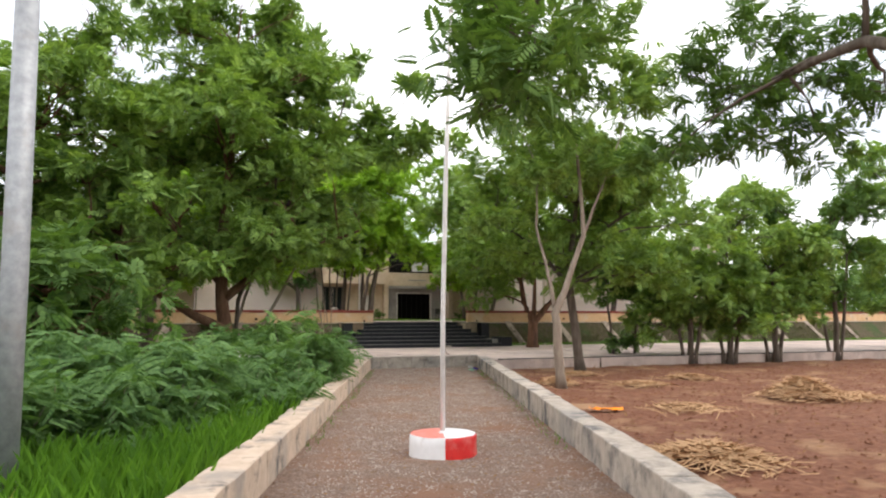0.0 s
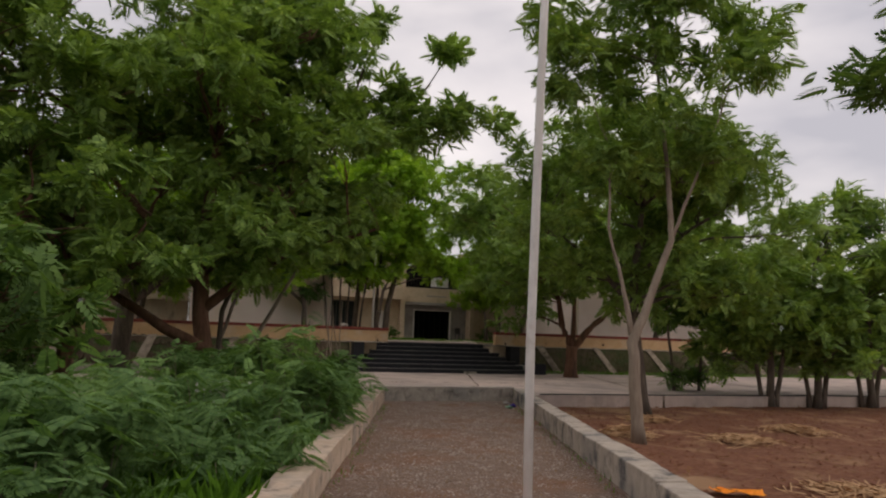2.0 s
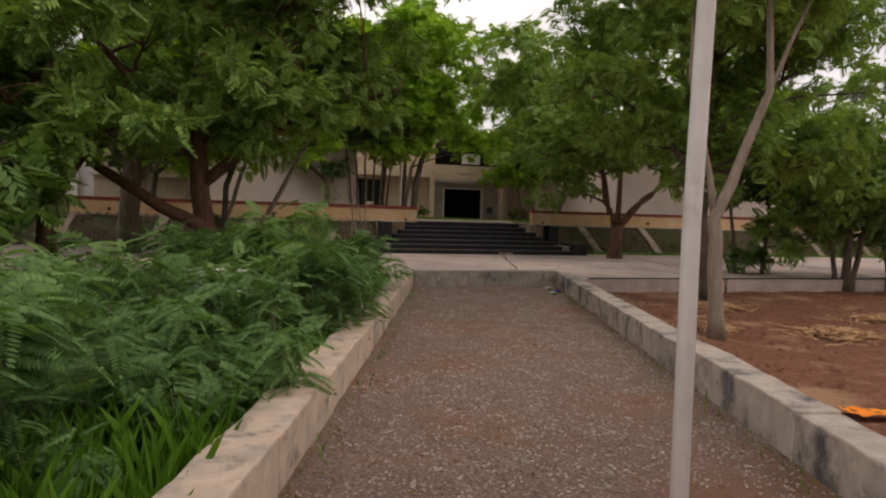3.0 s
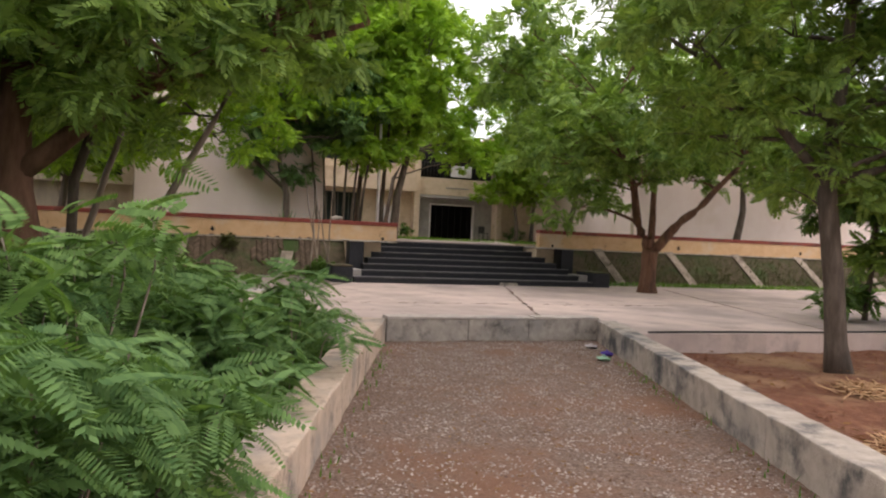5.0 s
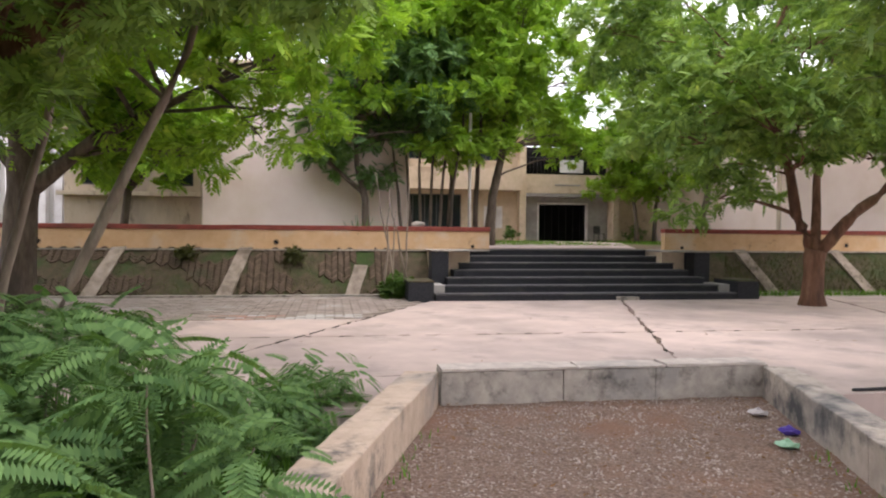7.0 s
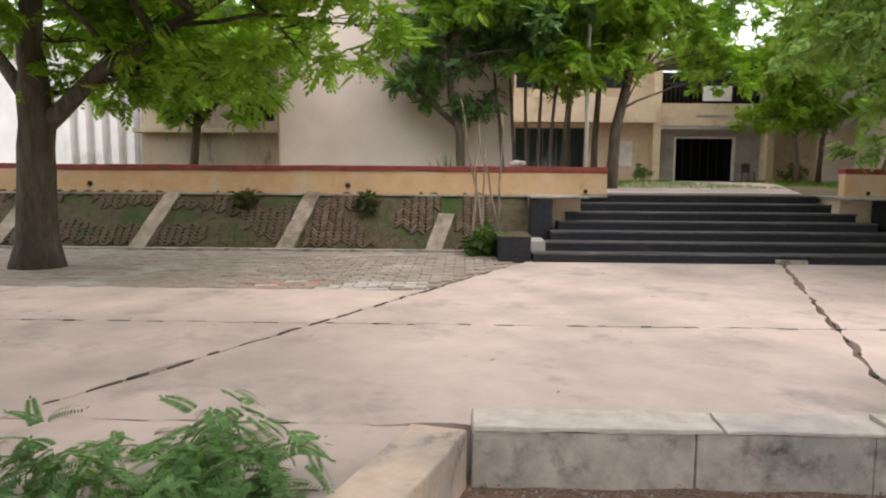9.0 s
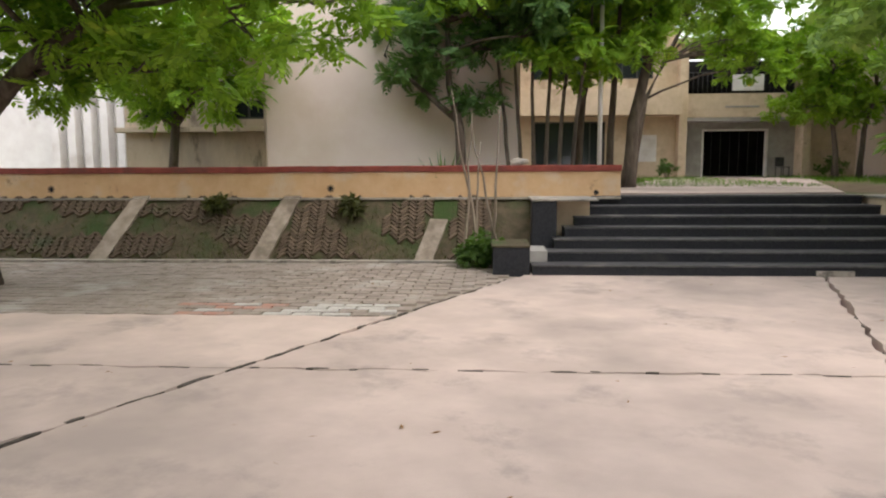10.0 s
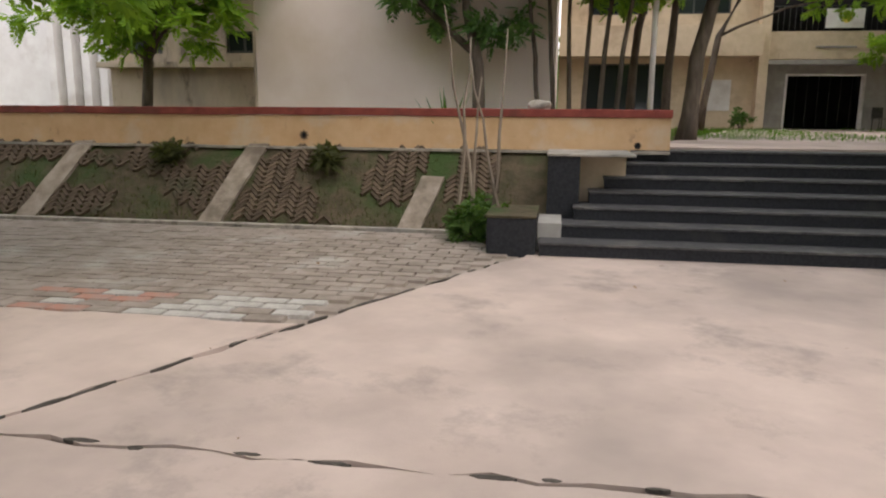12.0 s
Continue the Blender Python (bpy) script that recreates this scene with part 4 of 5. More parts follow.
tree("broad old tree with thick dark trunk on the road side", (-9.0, 4.7, ROAD),
     [[(0, 0, 0, 0.36), (0.05, 0, 1.2, 0.30), (0.15, 0, 2.3, 0.28), (0.1, 0, 3.6, 0.2), (0.3, 0, 6.0, 0.1)],
      [(0.12, 0, 2.2, 0.16), (1.6, 0.2, 3.3, 0.11), (3.6, 0.6, 4.3, 0.06)], [(0.12, 0, 2.6, 0.14), (-1.6, 0.4, 4.0, 0.08), (-3, 0.5, 5, 0.05)]],
     blob_clumps(1.2, 0.4, 5.6, 5.6, 3.8, 2.5, 40, 1.0, 13, -0.9) + [(3.2, 0.8, 3.0, 0.9, 0.8, 0.5), (4.6, 0.8, 3.3, 0.9, 0.8, 0.5), (5.6, 0.9, 3.7, 0.8, 0.8, 0.5), (1.9, 0.5, 3.2, 0.9, 0.8, 0.5), (4.6, 1.6, 4.8, 0.9, 0.8, 0.5), (5.9, 2.0, 5.2, 0.9, 0.8, 0.5), (6.8, 2.5, 5.7, 0.9, 0.8, 0.5), (0.9, 0.6, 2.9, 0.8, 0.7, 0.45)],
     5600, L_FRESH, M_BARK, MID, 1.0, group="garden trees")
tree("large leaning tree with reddish bark among the weeds", (-3.8, -2.8, -0.42),
     [[(0, 0, 0, 0.24), (-0.1, 0, 1.2, 0.2), (-0.25, 0, 2.4, 0.18), (-0.3, 0.1, 4.0, 0.15), (-0.1, 0.2, 7.0, 0.09), (0, 0, 9.5, 0.04)],
      [(-0.2, 0, 2.2, 0.13), (0.9, 0.2, 3.2, 0.10), (2.6, 0.5, 3.9, 0.06), (3.6, 0.8, 4.3, 0.03)], [(-0.25, 0, 2.6, 0.12), (-1.6, 0, 4.2, 0.08), (-3.0, 0.2, 5.6, 0.04)], [(-0.05, -0.1, 1.35, 0.13), (-0.9, -0.2, 1.75, 0.12), (-2.2, -0.2, 2.5, 0.09), (-3.6, 0, 3.6, 0.05)]],
     blob_clumps(-0.5, 0.2, 6.6, 3.9, 3.2, 4.3, 48, 0.9, 14, -0.85) + [(0.1, 0, 11.0, 0.5, 0.5, 0.55), (-1.0, 0, 10.6, 0.5, 0.5, 0.5), (1.6, 0, 10.5, 0.5, 0.5, 0.55), (2.9, 0.5, 9.0, 0.45, 0.4, 0.45), (2.5, 0.6, 4.4, 0.9, 0.8, 0.6), (3.3, 0.9, 5.0, 0.8, 0.7, 0.6), (1.2, 0.2, 3.4, 0.8, 0.8, 0.5), (2.2, 0.4, 3.6, 0.8, 0.8, 0.5), (3.1, 0.6, 4.0, 0.7, 0.7, 0.5), (-1.2, 0, 3.6, 0.9, 0.9, 0.6), (-2.4, 0, 4.0, 0.9, 0.9, 0.6), (0.2, -0.6, 4.0, 0.9, 0.8, 0.6)],
     8200, L_NEEM, M_BARKR, FINE, 1.05, group="garden trees")
tree("slender pale stems leaning over the weeds", (-3.9, -1.3, -0.42),
     [[(0, 0, 0, 0.06), (0.45, 0, 1.0, 0.056), (1.1, 0, 2.2, 0.05), (1.75, 0.1, 3.5, 0.035), (2.2, 0.1, 4.8, 0.02)], [(-0.5, 0.1, 0, 0.055), (-0.15, 0.1, 1.4, 0.05), (0.3, 0.1, 2.8, 0.04), (0.6, 0.2, 4.4, 0.02)]],
     [(2.2, 0.2, 5.0, 0.9, 0.8, 0.6), (0.6, 0.2, 4.9, 0.9, 0.8, 0.6), (1.4, 0.1, 4.3, 0.7, 0.7, 0.5)], 700, L_DARK, M_BARKP, FINE, 1.0, group="garden trees")
tree("tall thin tree with leaf tufts above the shrubs", (-2.9, -2.4, -0.42),
     [[(-0.95, 0.5, 0, 0.07), (-0.9, 0.4, 2.2, 0.06), (0.1, 0.1, 4.6, 0.045), (0.4, 0.1, 7.5, 0.035), (0.4, 0.2, 10.6, 0.02)],
      [(0.3, 0, 4.6, 0.06), (1.6, 0.2, 6.4, 0.045), (2.5, 0.4, 9.2, 0.015)], [(1.6, 0.2, 6.4, 0.04), (3.2, 0.4, 7.0, 0.03), (4.1, 0.5, 8.5, 0.012)],
      [(3.2, 0.4, 7.0, 0.025), (5.0, 0.5, 7.1, 0.012)], [(0.35, 0.05, 6.0, 0.045), (-0.8, -0.1, 8.2, 0.03), (-1.5, -0.2, 10.4, 0.015)]],
     [(2.5, 0.4, 9.2, 0.5, 0.5, 0.4), (4.1, 0.5, 8.6, 0.5, 0.5, 0.4), (5.0, 0.5, 7.1, 0.65, 0.6, 0.45), (4.2, 0.4, 7.0, 0.6, 0.6, 0.45), (3.0, 0.4, 7.5, 0.6, 0.6, 0.45),
      (2.4, 0.3, 7.0, 0.8, 0.7, 0.5), (1.7, 0.3, 8.1, 0.7, 0.7, 0.5), (1.6, 0.2, 6.4, 1.0, 0.9, 0.6), (3.6, 0.4, 6.4, 0.9, 0.7, 0.5), (0.4, 0.2, 10.7, 0.6, 0.6, 0.45), (0.9, 0.2, 9.9, 0.6, 0.6, 0.45),
      (-0.3, 0.1, 10.2, 0.6, 0.6, 0.4), (-1.5, -0.2, 10.5, 0.6, 0.6, 0.45), (-0.9, -0.1, 9.4, 0.8, 0.7, 0.5), (0.5, 0.1, 8.8, 1.0, 0.9, 0.6), (-0.4, 0, 8.0, 1.1, 1.0, 0.7), (0.8, 0.1, 7.3, 1.1, 1.0, 0.7), (-1.7, -0.1, 7.7, 1.0, 0.9, 0.6), (0.2, 0, 6.2, 1.1, 1.0, 0.6)],
     2600, L_NEEM, M_BARK, MID, 1.0, group="garden trees")
for x, y, r, h, n, seed, lm in ((-8.2, -5.4, 3.4, 5.3, 3600, 21, L_NEEM), (-12.5, -6.0, 4.2, 6.4, 2800, 22, L_NEEM), (-15.5, -9.0, 4.2, 6.0, 2400, 23, L_DARK), (-6.4, -4.0, 2.8, 5.2, 2600, 24, L_NEEM), (-5.4, -9.5, 1.6, 2.2, 1000, 25, L_DARK), (-7.6, -7.5, 1.8, 2.0, 1000, 26, L_DARK), (-10.5, -5.5, 2.2, 2.4, 1100, 27, L_DARK), (-14.0, -3.0, 3.0, 3.0, 1300, 28, L_DARK)):
    tree("dense green tree in the overgrown plot", (x, y, -0.42),
         [[(0, 0, 0, 0.2), (0.1, 0, h * 0.3, 0.17), (0.0, 0.1, h * 0.55, 0.14), (0.1, 0, h * 1.15, 0.05)], [(0.05, 0, h * 0.3, 0.1), (0.15 * h, 0.2, h * 0.55, 0.07), (0.28 * h, 0.3, h * 0.8, 0.04)]],
         blob_clumps(0, 0, h * 0.9, r, r * 0.85, h * 0.7, 28, 0.95, seed, -0.9) + ([(1.5, 0, 9.6, 0.7, 0.7, 0.5), (2.2, 0.2, 8.6, 0.7, 0.7, 0.5), (1.0, 0, 8.4, 0.9, 0.8, 0.6)] if seed == 21 else []), n, lm, M_BARKR, MID, 1.05, group="garden trees")
# terrace trees
for u, v, r, h, n, seed, lm, stems in (
    (-0.07, 14.0, 2.2, 5.2, 2200, 31, L_SHRUB, [[(0, 0, 0, 0.13), (-0.05, 0, 1.4, 0.11), (-0.3, 0, 2.4, 0.08), (-0.4, 0, 4.5, 0.04)], [(-0.1, 0, 1.6, 0.08), (-1.3, 0, 2.6, 0.05), (-2.0, 0.1, 3.2, 0.03)]]),
    (1.6, 14.2, 2.2, 5.6, 2500, 32, L_FRESH, [[(-0.6 + 0.28 * k, 0.1 * (k % 3), 0, 0.05), (-0.75 + 0.34 * k, 0.1, 1.6, 0.045), (-1.0 + 0.45 * k, 0.1, 3.6, 0.03), (-1.2 + 0.5 * k, 0, 5.2, 0.015)] for k in range(6)]),
    (3.9, 15.0, 2.5, 7.0, 3200, 33, L_FRESH, [[(0, 0, 0, 0.17), (0.1, 0, 1.6, 0.14), (0.4, 0, 3.0, 0.11), (0.6, 0, 5.5, 0.05)], [(-0.5, 0.3, 0, 0.1), (-0.45, 0.3, 2.0, 0.08), (-0.3, 0.2, 4.5, 0.04)]]),
    (3.0, 17.5, 2.8, 7.6, 2800, 34, L_FRESH, [[(0, 0, 0, 0.10), (0.1, 0, 2.4, 0.09), (0.9, 0, 6.0, 0.05)]]),
    (13.9, 26.0, 2.2, 5.2, 2300, 35, L_FRESH, [[(0, 0, 0, 0.12), (-0.1, 0, 1.4, 0.1), (-0.35, 0, 3.4, 0.06)], [(0.8, 0, 0, 0.11), (0.85, 0, 1.8, 0.09), (1.2, 0, 3.2, 0.05)]]),
    (17.2, 23.5, 2.4, 5.0, 1700, 36, L_FRESH, [[(0, 0, 0, 0.13), (0.15, 0, 1.6, 0.11), (0.2, 0, 4.4, 0.05)]]),
    (11.0, 15.0, 3.2, 6.2, 2600, 37, L_NEEM, [[(0, 0, 0, 0.13), (0.35, 0, 1.6, 0.1), (0.6, 0, 4.4, 0.05)]]),
    (18.5, 14.0, 3.6, 6.0, 2600, 38, L_NEEM, [[(0, 0, 0, 0.17), (0.3, 0, 1.8, 0.13), (0.2, 0, 4.8, 0.05)]]),
    (9.2, 24.0, 2.2, 8.2, 1700, 41, L_FRESH, [[(-3.4, 0, 0, 0.12), (-3.0, 0, 3.0, 0.1), (-1.0, 0, 7.0, 0.05)]]),
    (25.5, 13.5, 3.6, 6.0, 2200, 42, L_NEEM, [[(0, 0, 0, 0.17), (0.3, 0, 1.8, 0.13), (0.2, 0, 4.8, 0.05)]]),
    (-7.0, 14.0, 2.6, 4.8, 1700, 40, L_FRESH, [[(0, 0, 0, 0.12), (0.2, 0, 1.5, 0.10), (0.4, 0, 4.2, 0.04)]]),
):
    tree("slender terrace tree before the building", at_b(u, v, TERRACE), stems,
         blob_clumps(0.2, 0, h - 0.5, r, r * 0.9, h * 0.54, 24, 0.8, seed, -0.95), int(n * 1.25), lm, M_BARK, MID, 1.0, group="terrace trees")
# right hand garden
for x, y, r, h, n, seed, lm in ((11.4, 2.7, 1.7, 3.0, 1700, 51, L_NEEM), (18.2, 5.0, 2.6, 5.2, 1700, 52, L_DARK), (15.0, 3.6, 1.8, 3.4, 1400, 56, L_NEEM), (22.5, 6.0, 3.4, 6.4, 1900, 55, L_NEEM), (13.0, 3.0, 1.8, 4.2, 1500, 57, L_NEEM), (27.0, 7.0, 3.8, 6.6, 1900, 58, L_NEEM)):
    tree("bushy dark green tree at the road edge", (x, y, FIELD),
         [[(0, 0, 0, 0.12), (0.05, 0, 1.2, 0.1), (0.0, 0, h, 0.05)], [(0.2, 0.1, 0, 0.08), (0.4, 0.1, 1.2, 0.07), (0.7, 0.1, h * 0.8, 0.03)], [(-0.2, 0.1, 0, 0.07), (-0.35, 0.1, 1.2, 0.06), (-0.6, 0.1, h * 0.8, 0.03)]],
         blob_clumps(0, 0, h * 0.95, r, r * 0.9, h * 0.72, 20, 0.75, seed, -0.95), n, lm, M_BARK, MID, 1.0, group="garden trees")
for x, y, lean in ((9.8, 4.2, 0.1), (8.95, 3.9, -0.15)):
    tree("thin young tree at the road edge", (x, y, FIELD), [[(0, 0, 0, 0.06), (lean, 0, 1.4, 0.05), (lean * 2, 0, 3.2, 0.03)]],
         [(lean * 2, 0, 3.5, 0.9, 0.8, 0.7), (lean * 2 + 0.3, 0, 2.7, 0.6, 0.6, 0.5), (0.1, 0, 0.7, 0.35, 0.35, 0.25)], 420, L_DARK, M_BARK, MID, 0.9, group="garden trees")
# the neem whose branches hang over the start of the walk
# backlit darkness of this crown is put into its leaf colour
tree("overhanging neem tree, drooping leaves coloured dark for backlight", (6.6, -18.8, FIELD),
     [[(0, 0, 0, 0.3), (-0.2, 0, 1.6, 0.26), (-0.5, 0.1, 3.2, 0.2), (-0.6, 0.2, 6.0, 0.1)],
      [(-0.5, 0.1, 3.2, 0.12), (-2.0, 0, 4.5, 0.08), (-3.9, 0.5, 4.7, 0.05), (-4.3, 0.5, 3.9, 0.04), (-4.45, 0.5, 3.4, 0.025), (-4.8, 0.45, 3.0, 0.012)],
      [(-0.5, 0.1, 3.2, 0.09), (-0.6, 2.6, 4.5, 0.06), (-0.4, 5.2, 4.9, 0.03), (-0.9, 6.0, 5.0, 0.015)]],
     [(-4.6 + 0.5 * dx, 0.2 + dy, 3.25 + 0.7 * dz, 0.6 * r, 0.6 * r, 0.55 * r) for dx, dy, dz, r in ((0, 0, 0, 0.42), (-0.42, 0.05, 0.28, 0.38), (0.42, 0, 0.26, 0.4), (-0.62, 0.1, 0.0, 0.3), (-0.1, -0.1, -0.32, 0.32), (0.45, 0, -0.2, 0.3), (0.05, 0.1, 0.5, 0.45))] +
     [(-1.4, 5.2, 4.0, 0.5, 0.5, 0.35), (-1.9, 4.8, 3.75, 0.45, 0.45, 0.3), (-0.6, 5.0, 4.1, 0.5, 0.5, 0.35), (0.3, 4.8, 4.0, 0.6, 0.5, 0.35),
      (-0.5, 5.2, 4.7, 0.7, 0.6, 0.4), (0.4, 5.4, 5.0, 0.8, 0.6, 0.4), (-1.2, 5.6, 5.1, 0.6, 0.6, 0.4), (-0.2, 5.6, 5.7, 0.9, 0.7, 0.5), (1.0, 4.6, 4.5, 0.7, 0.6, 0.4), (1.6, 5.2, 5.6, 0.8, 0.6, 0.5), (-0.7, 2.2, 6.0, 1.3, 1.2, 0.7), (-0.8, 0.2, 6.2, 1.8, 1.6, 1.0), (0.6, 0, 5.0, 1.5, 1.5, 0.8)],
     4000, L_DARK, M_BARK, FINE, 0.72, group="garden trees")

# far woods close the view round the place
bands = []
g = np.random.default_rng(99)
for k in range(150):
    a = g.uniform(0, 2 * math.pi)
    d = g.uniform(44, 75)
    x, y = 8 + d * math.cos(a), 12 + d * math.sin(a)
    bands.append((x, y, g.uniform(2.0, 4.5), g.uniform(3, 5), g.uniform(3, 5), g.uniform(2.5, 5)))
woods = link("far_woods", quads_mesh("far_woods", foliage(bands, 15000, COARSE, 2.2)), L_DARK)
tagged(woods, "far belt of dark green trees", "woods", kind="stuff")

# ---------------------------------------------------------------- shrubs, weeds, small things
SHRUB = frond(12, 0.28, 0.064, 0.024, 0.55, 0.35, 82, 18)


def shrub_meshes(seed, height, spread, n):
    global rng
    rng = np.random.default_rng(seed)
    bm = bmesh.new()
    tips = []
    for _ in range(6):
        a = rng.uniform(0, 6.28)
        top = Vector((math.cos(a) * spread * rng.uniform(0.3, 1), math.sin(a) * spread * rng.uniform(0.3, 1), height * rng.uniform(0.65, 1.0)))
        pts = bend((0.05 * math.cos(a), 0.05 * math.sin(a), -0.08), top, 0.02, 5, 0.1)
        tube(bm, pts, [0.014 - 0.002 * i for i in range(6)], 5)
        tips += [p for p in pts[1:]] + [pts[-1], pts[-1]]
    stem = bpy.data.meshes.new("stems")
    bm.to_mesh(stem)
    bm.free()
    stem.materials.append(M_BARKP)
    t = np.array([tuple(tips[i]) for i in rng.integers(0, len(tips), n)]) + rng.normal(0, 0.09, (n, 3))
    d = rng.normal(0, 1, (n, 3))
    d[:, 2] = d[:, 2] * 0.35 + 0.1
    leaves = quads_mesh("leaves", scatter(SHRUB, t, d, rng.uniform(0.6, 1.2, n)))
    leaves.materials.append(L_SHRUB)
    return stem, leaves


kinds = []
for seed, h, s, n in ((61, 1.25, 0.5, 330), (62, 1.0, 0.55, 310), (63, 0.75, 0.5, 260), (64, 1.5, 0.5, 360)):
    st, lv = shrub_meshes(seed, h, s, n)
    root = thing("wild_shrub", pose(-1.6, -9.0 - seed + 60, -0.42, 0, 0, seed * 40), "feathery green wild shrub growing against the low wall", "shrub", "weeds along the wall")
    for nm, ms in (("stem", st), ("foliage", lv)):
        ob = new(nm, ms)
        ob.parent = root
    kinds.append(root)
young = []
for seed, h, n in ((66, 1.4, 190), (67, 1.15, 170)):
    st, lv = shrub_meshes(seed, h, 0.42, n)
    lv.materials[0] = L_YOUNG
    root = thing("young_shrub", pose(-1.1 if seed == 66 else -1.9, -9.1 if seed == 66 else -12.2, -0.42, 0, 0, seed * 50), "bright green young shrub with feathery drooping fronds", "shrub", "weeds along the wall")
    for nm, ms in (("stem", st), ("foliage", lv)):
        ob = new(nm, ms)
        ob.parent = root
    young.append(root)
for x, y, a in ((-1.75, -9.5, 70), (-2.9, -11.0, 20), (-2.4, -9.9, 130)):
    copy_thing(young[int(a) % 2 if a != 70 else 1], pose(x, y, -0.42, 0, 0, a))
g = np.random.default_rng(5)
for k in range(120):
    y = g.uniform(-15.5, -0.3)
    x = -0.5 - abs(g.normal(0, 1.9)) - (0.6 if y < -12 else 0)
    pick = kinds[g.integers(0, 4)] if y > -13 else kinds[g.integers(1, 3)]
    if y > -4 or (-11.5 < y < -7.2 and -2.8 < x < -0.9):
        pick = kinds[2]
    sc = g.uniform(0.8, 1.15) * (0.45 if y > -2.6 else 0.7 if pick is kinds[2] and y < -7 else 1.0)
    if -9.4 < y < -7.4 and -2.6 < x < -1.1:
        continue
    ob = copy_thing(pick, pose(x, y, -0.42, 0, 0, g.uniform(0, 360)))
    ob.scale = (sc, sc, sc)
for pick, x, y, sc in ((young[0], -1.35, -6.4, 1.35), (young[1], -1.9, -5.6, 1.3), (kinds[3], -1.9, -3.6, 1.0), (kinds[3], -2.5, -3.0, 1.05), (kinds[0], -2.9, -4.0, 1.1), (kinds[3], -2.3, -2.3, 0.9),
                       (kinds[0], -3.2, -2.0, 1.0), (kinds[2], -0.85, -1.3, 0.8), (kinds[2], -1.2, -0.9, 0.75), (kinds[1], -1.6, -1.7, 0.7)):
    ob = copy_thing(pick, pose(x, y, -0.42, 0, 0, 97 * y))
    ob.scale = (sc, sc, sc)


def blades(name, region, n, h, label, z, m=None, mat=L_GRASS):
    x0, x1, y0, y1 = region
    r = np.random.default_rng(n)
    a, hh = r.uniform(0, 6.28, n), h * r.uniform(0.4, 1.2, n)
    c = np.stack([r.uniform(x0, x1, n), r.uniform(y0, y1, n), np.full(n, z) if np.isscalar(z) else 0 * a], 1)
    if not np.isscalar(z):
        c[:, 2] = [z(p) for p in c[:, 1]]
    w = np.stack([np.cos(a), np.sin(a), 0 * a], 1) * 0.008
    lean = np.stack([np.cos(a + 1.3), np.sin(a + 1.3), 0 * a], 1) * (hh * r.uniform(0.1, 0.6, n))[:, None]
    up = np.stack([0 * a, 0 * a, hh], 1)
    co = np.stack([c - w, c + w, c + lean * 0.5 + up * 0.7 + w * 0.6, c + lean + up], 1)
    ob = link(name, quads_mesh(name, co), mat)
    if m is not None:
        ob.matrix_world = m
    return tagged(ob, label, "grass", kind="stuff")


blades("grass", (-5.5, -0.4, -21, -9), 26000, 0.5, "lush green grass and weeds beside the wall", -0.42)
blades("grass", (-5, -0.4, -9, -2.6), 12000, 0.4, "tall green weeds under the shrubs", -0.42)
blades("grass", (-14, -5, -9, -5.6), 7000, 0.4, "rank weeds under the trees", -0.42)
blades("grass", (-16, 0.9, V0 + 0.02, V1 - 0.1), 6500, 0.09, "tufts of moss and grass on the bank", lambda v: ROAD + (v - V0) / (V1 - V0) * 1.05, MB, L_BANK)
blades("grass", (9.4, 34, V0 + 0.02, V1 - 0.1), 14000, 0.16, "green grass on the bank", lambda v: ROAD + (v - V0) / (V1 - V0) * 1.05, MB, L_BANK)
blades("grass", (9.5, 36, 9.2, 9.95), 6000, 0.14, "grass along the foot of the bank", ROAD, MB)
blades("grass", (-16, 1.5, 11.3, 15), 5000, 0.2, "sparse grass on the terrace", TERRACE, MB)
blades("grass", (3.6, 9, 15, 28.5), 4200, 0.14, "green verge along the terrace path", TERRACE - 0.005, MB)
blades("grass", (11.5, 20, 15, 28.5), 5000, 0.16, "green verge before the building", TERRACE - 0.005, MB)


def round_bush(u, v, r, label, z=TERRACE, mat=L_DARK):
    root = thing("bush", MB @ Matrix.Translation((u, v, z)), label, "bush", "terrace bushes")
    bm = bmesh.new()
    for k in range(5):
        tube(bm, bend((0, 0, -0.05), (r * 0.6 * math.cos(k * 1.3), r * 0.6 * math.sin(k * 1.3), r * 1.1), 0.03, 4), [0.02, 0.017, 0.014, 0.01, 0.006], 5)
    part("stem", bm, M_BARK, root)
    link("foliage", quads_mesh("leaves", foliage([(0, 0, r * 0.9, r, r, r * 0.85)], 150, MID, 0.45)), mat, root)


round_bush(7.9, 27.6, 0.42, "small clipped round bush by the wall")
round_bush(14.6, 27.8, 0.5, "small dark bush by the porch column")
for u, v, r in ((0.45, 9.5, 0.3), (0.3, 9.45, 0.2), (-4.6, 10.75, 0.12), (-2.0, 10.7, 0.12)):
    round_bush(u, v, r, "leafy weed sprouting on the bank", ROAD if v < 10 else TERRACE - 0.3, L_DARK if v < 10 else L_BANK)

blades("grass", (0.02, 0.2, -14, -1), 160, 0.08, "small weeds at the foot of the wall", WALK)
blades("grass", (3.25, 3.45, -14, -1), 160, 0.08, "small weeds at the wall foot on gravel", WALK)

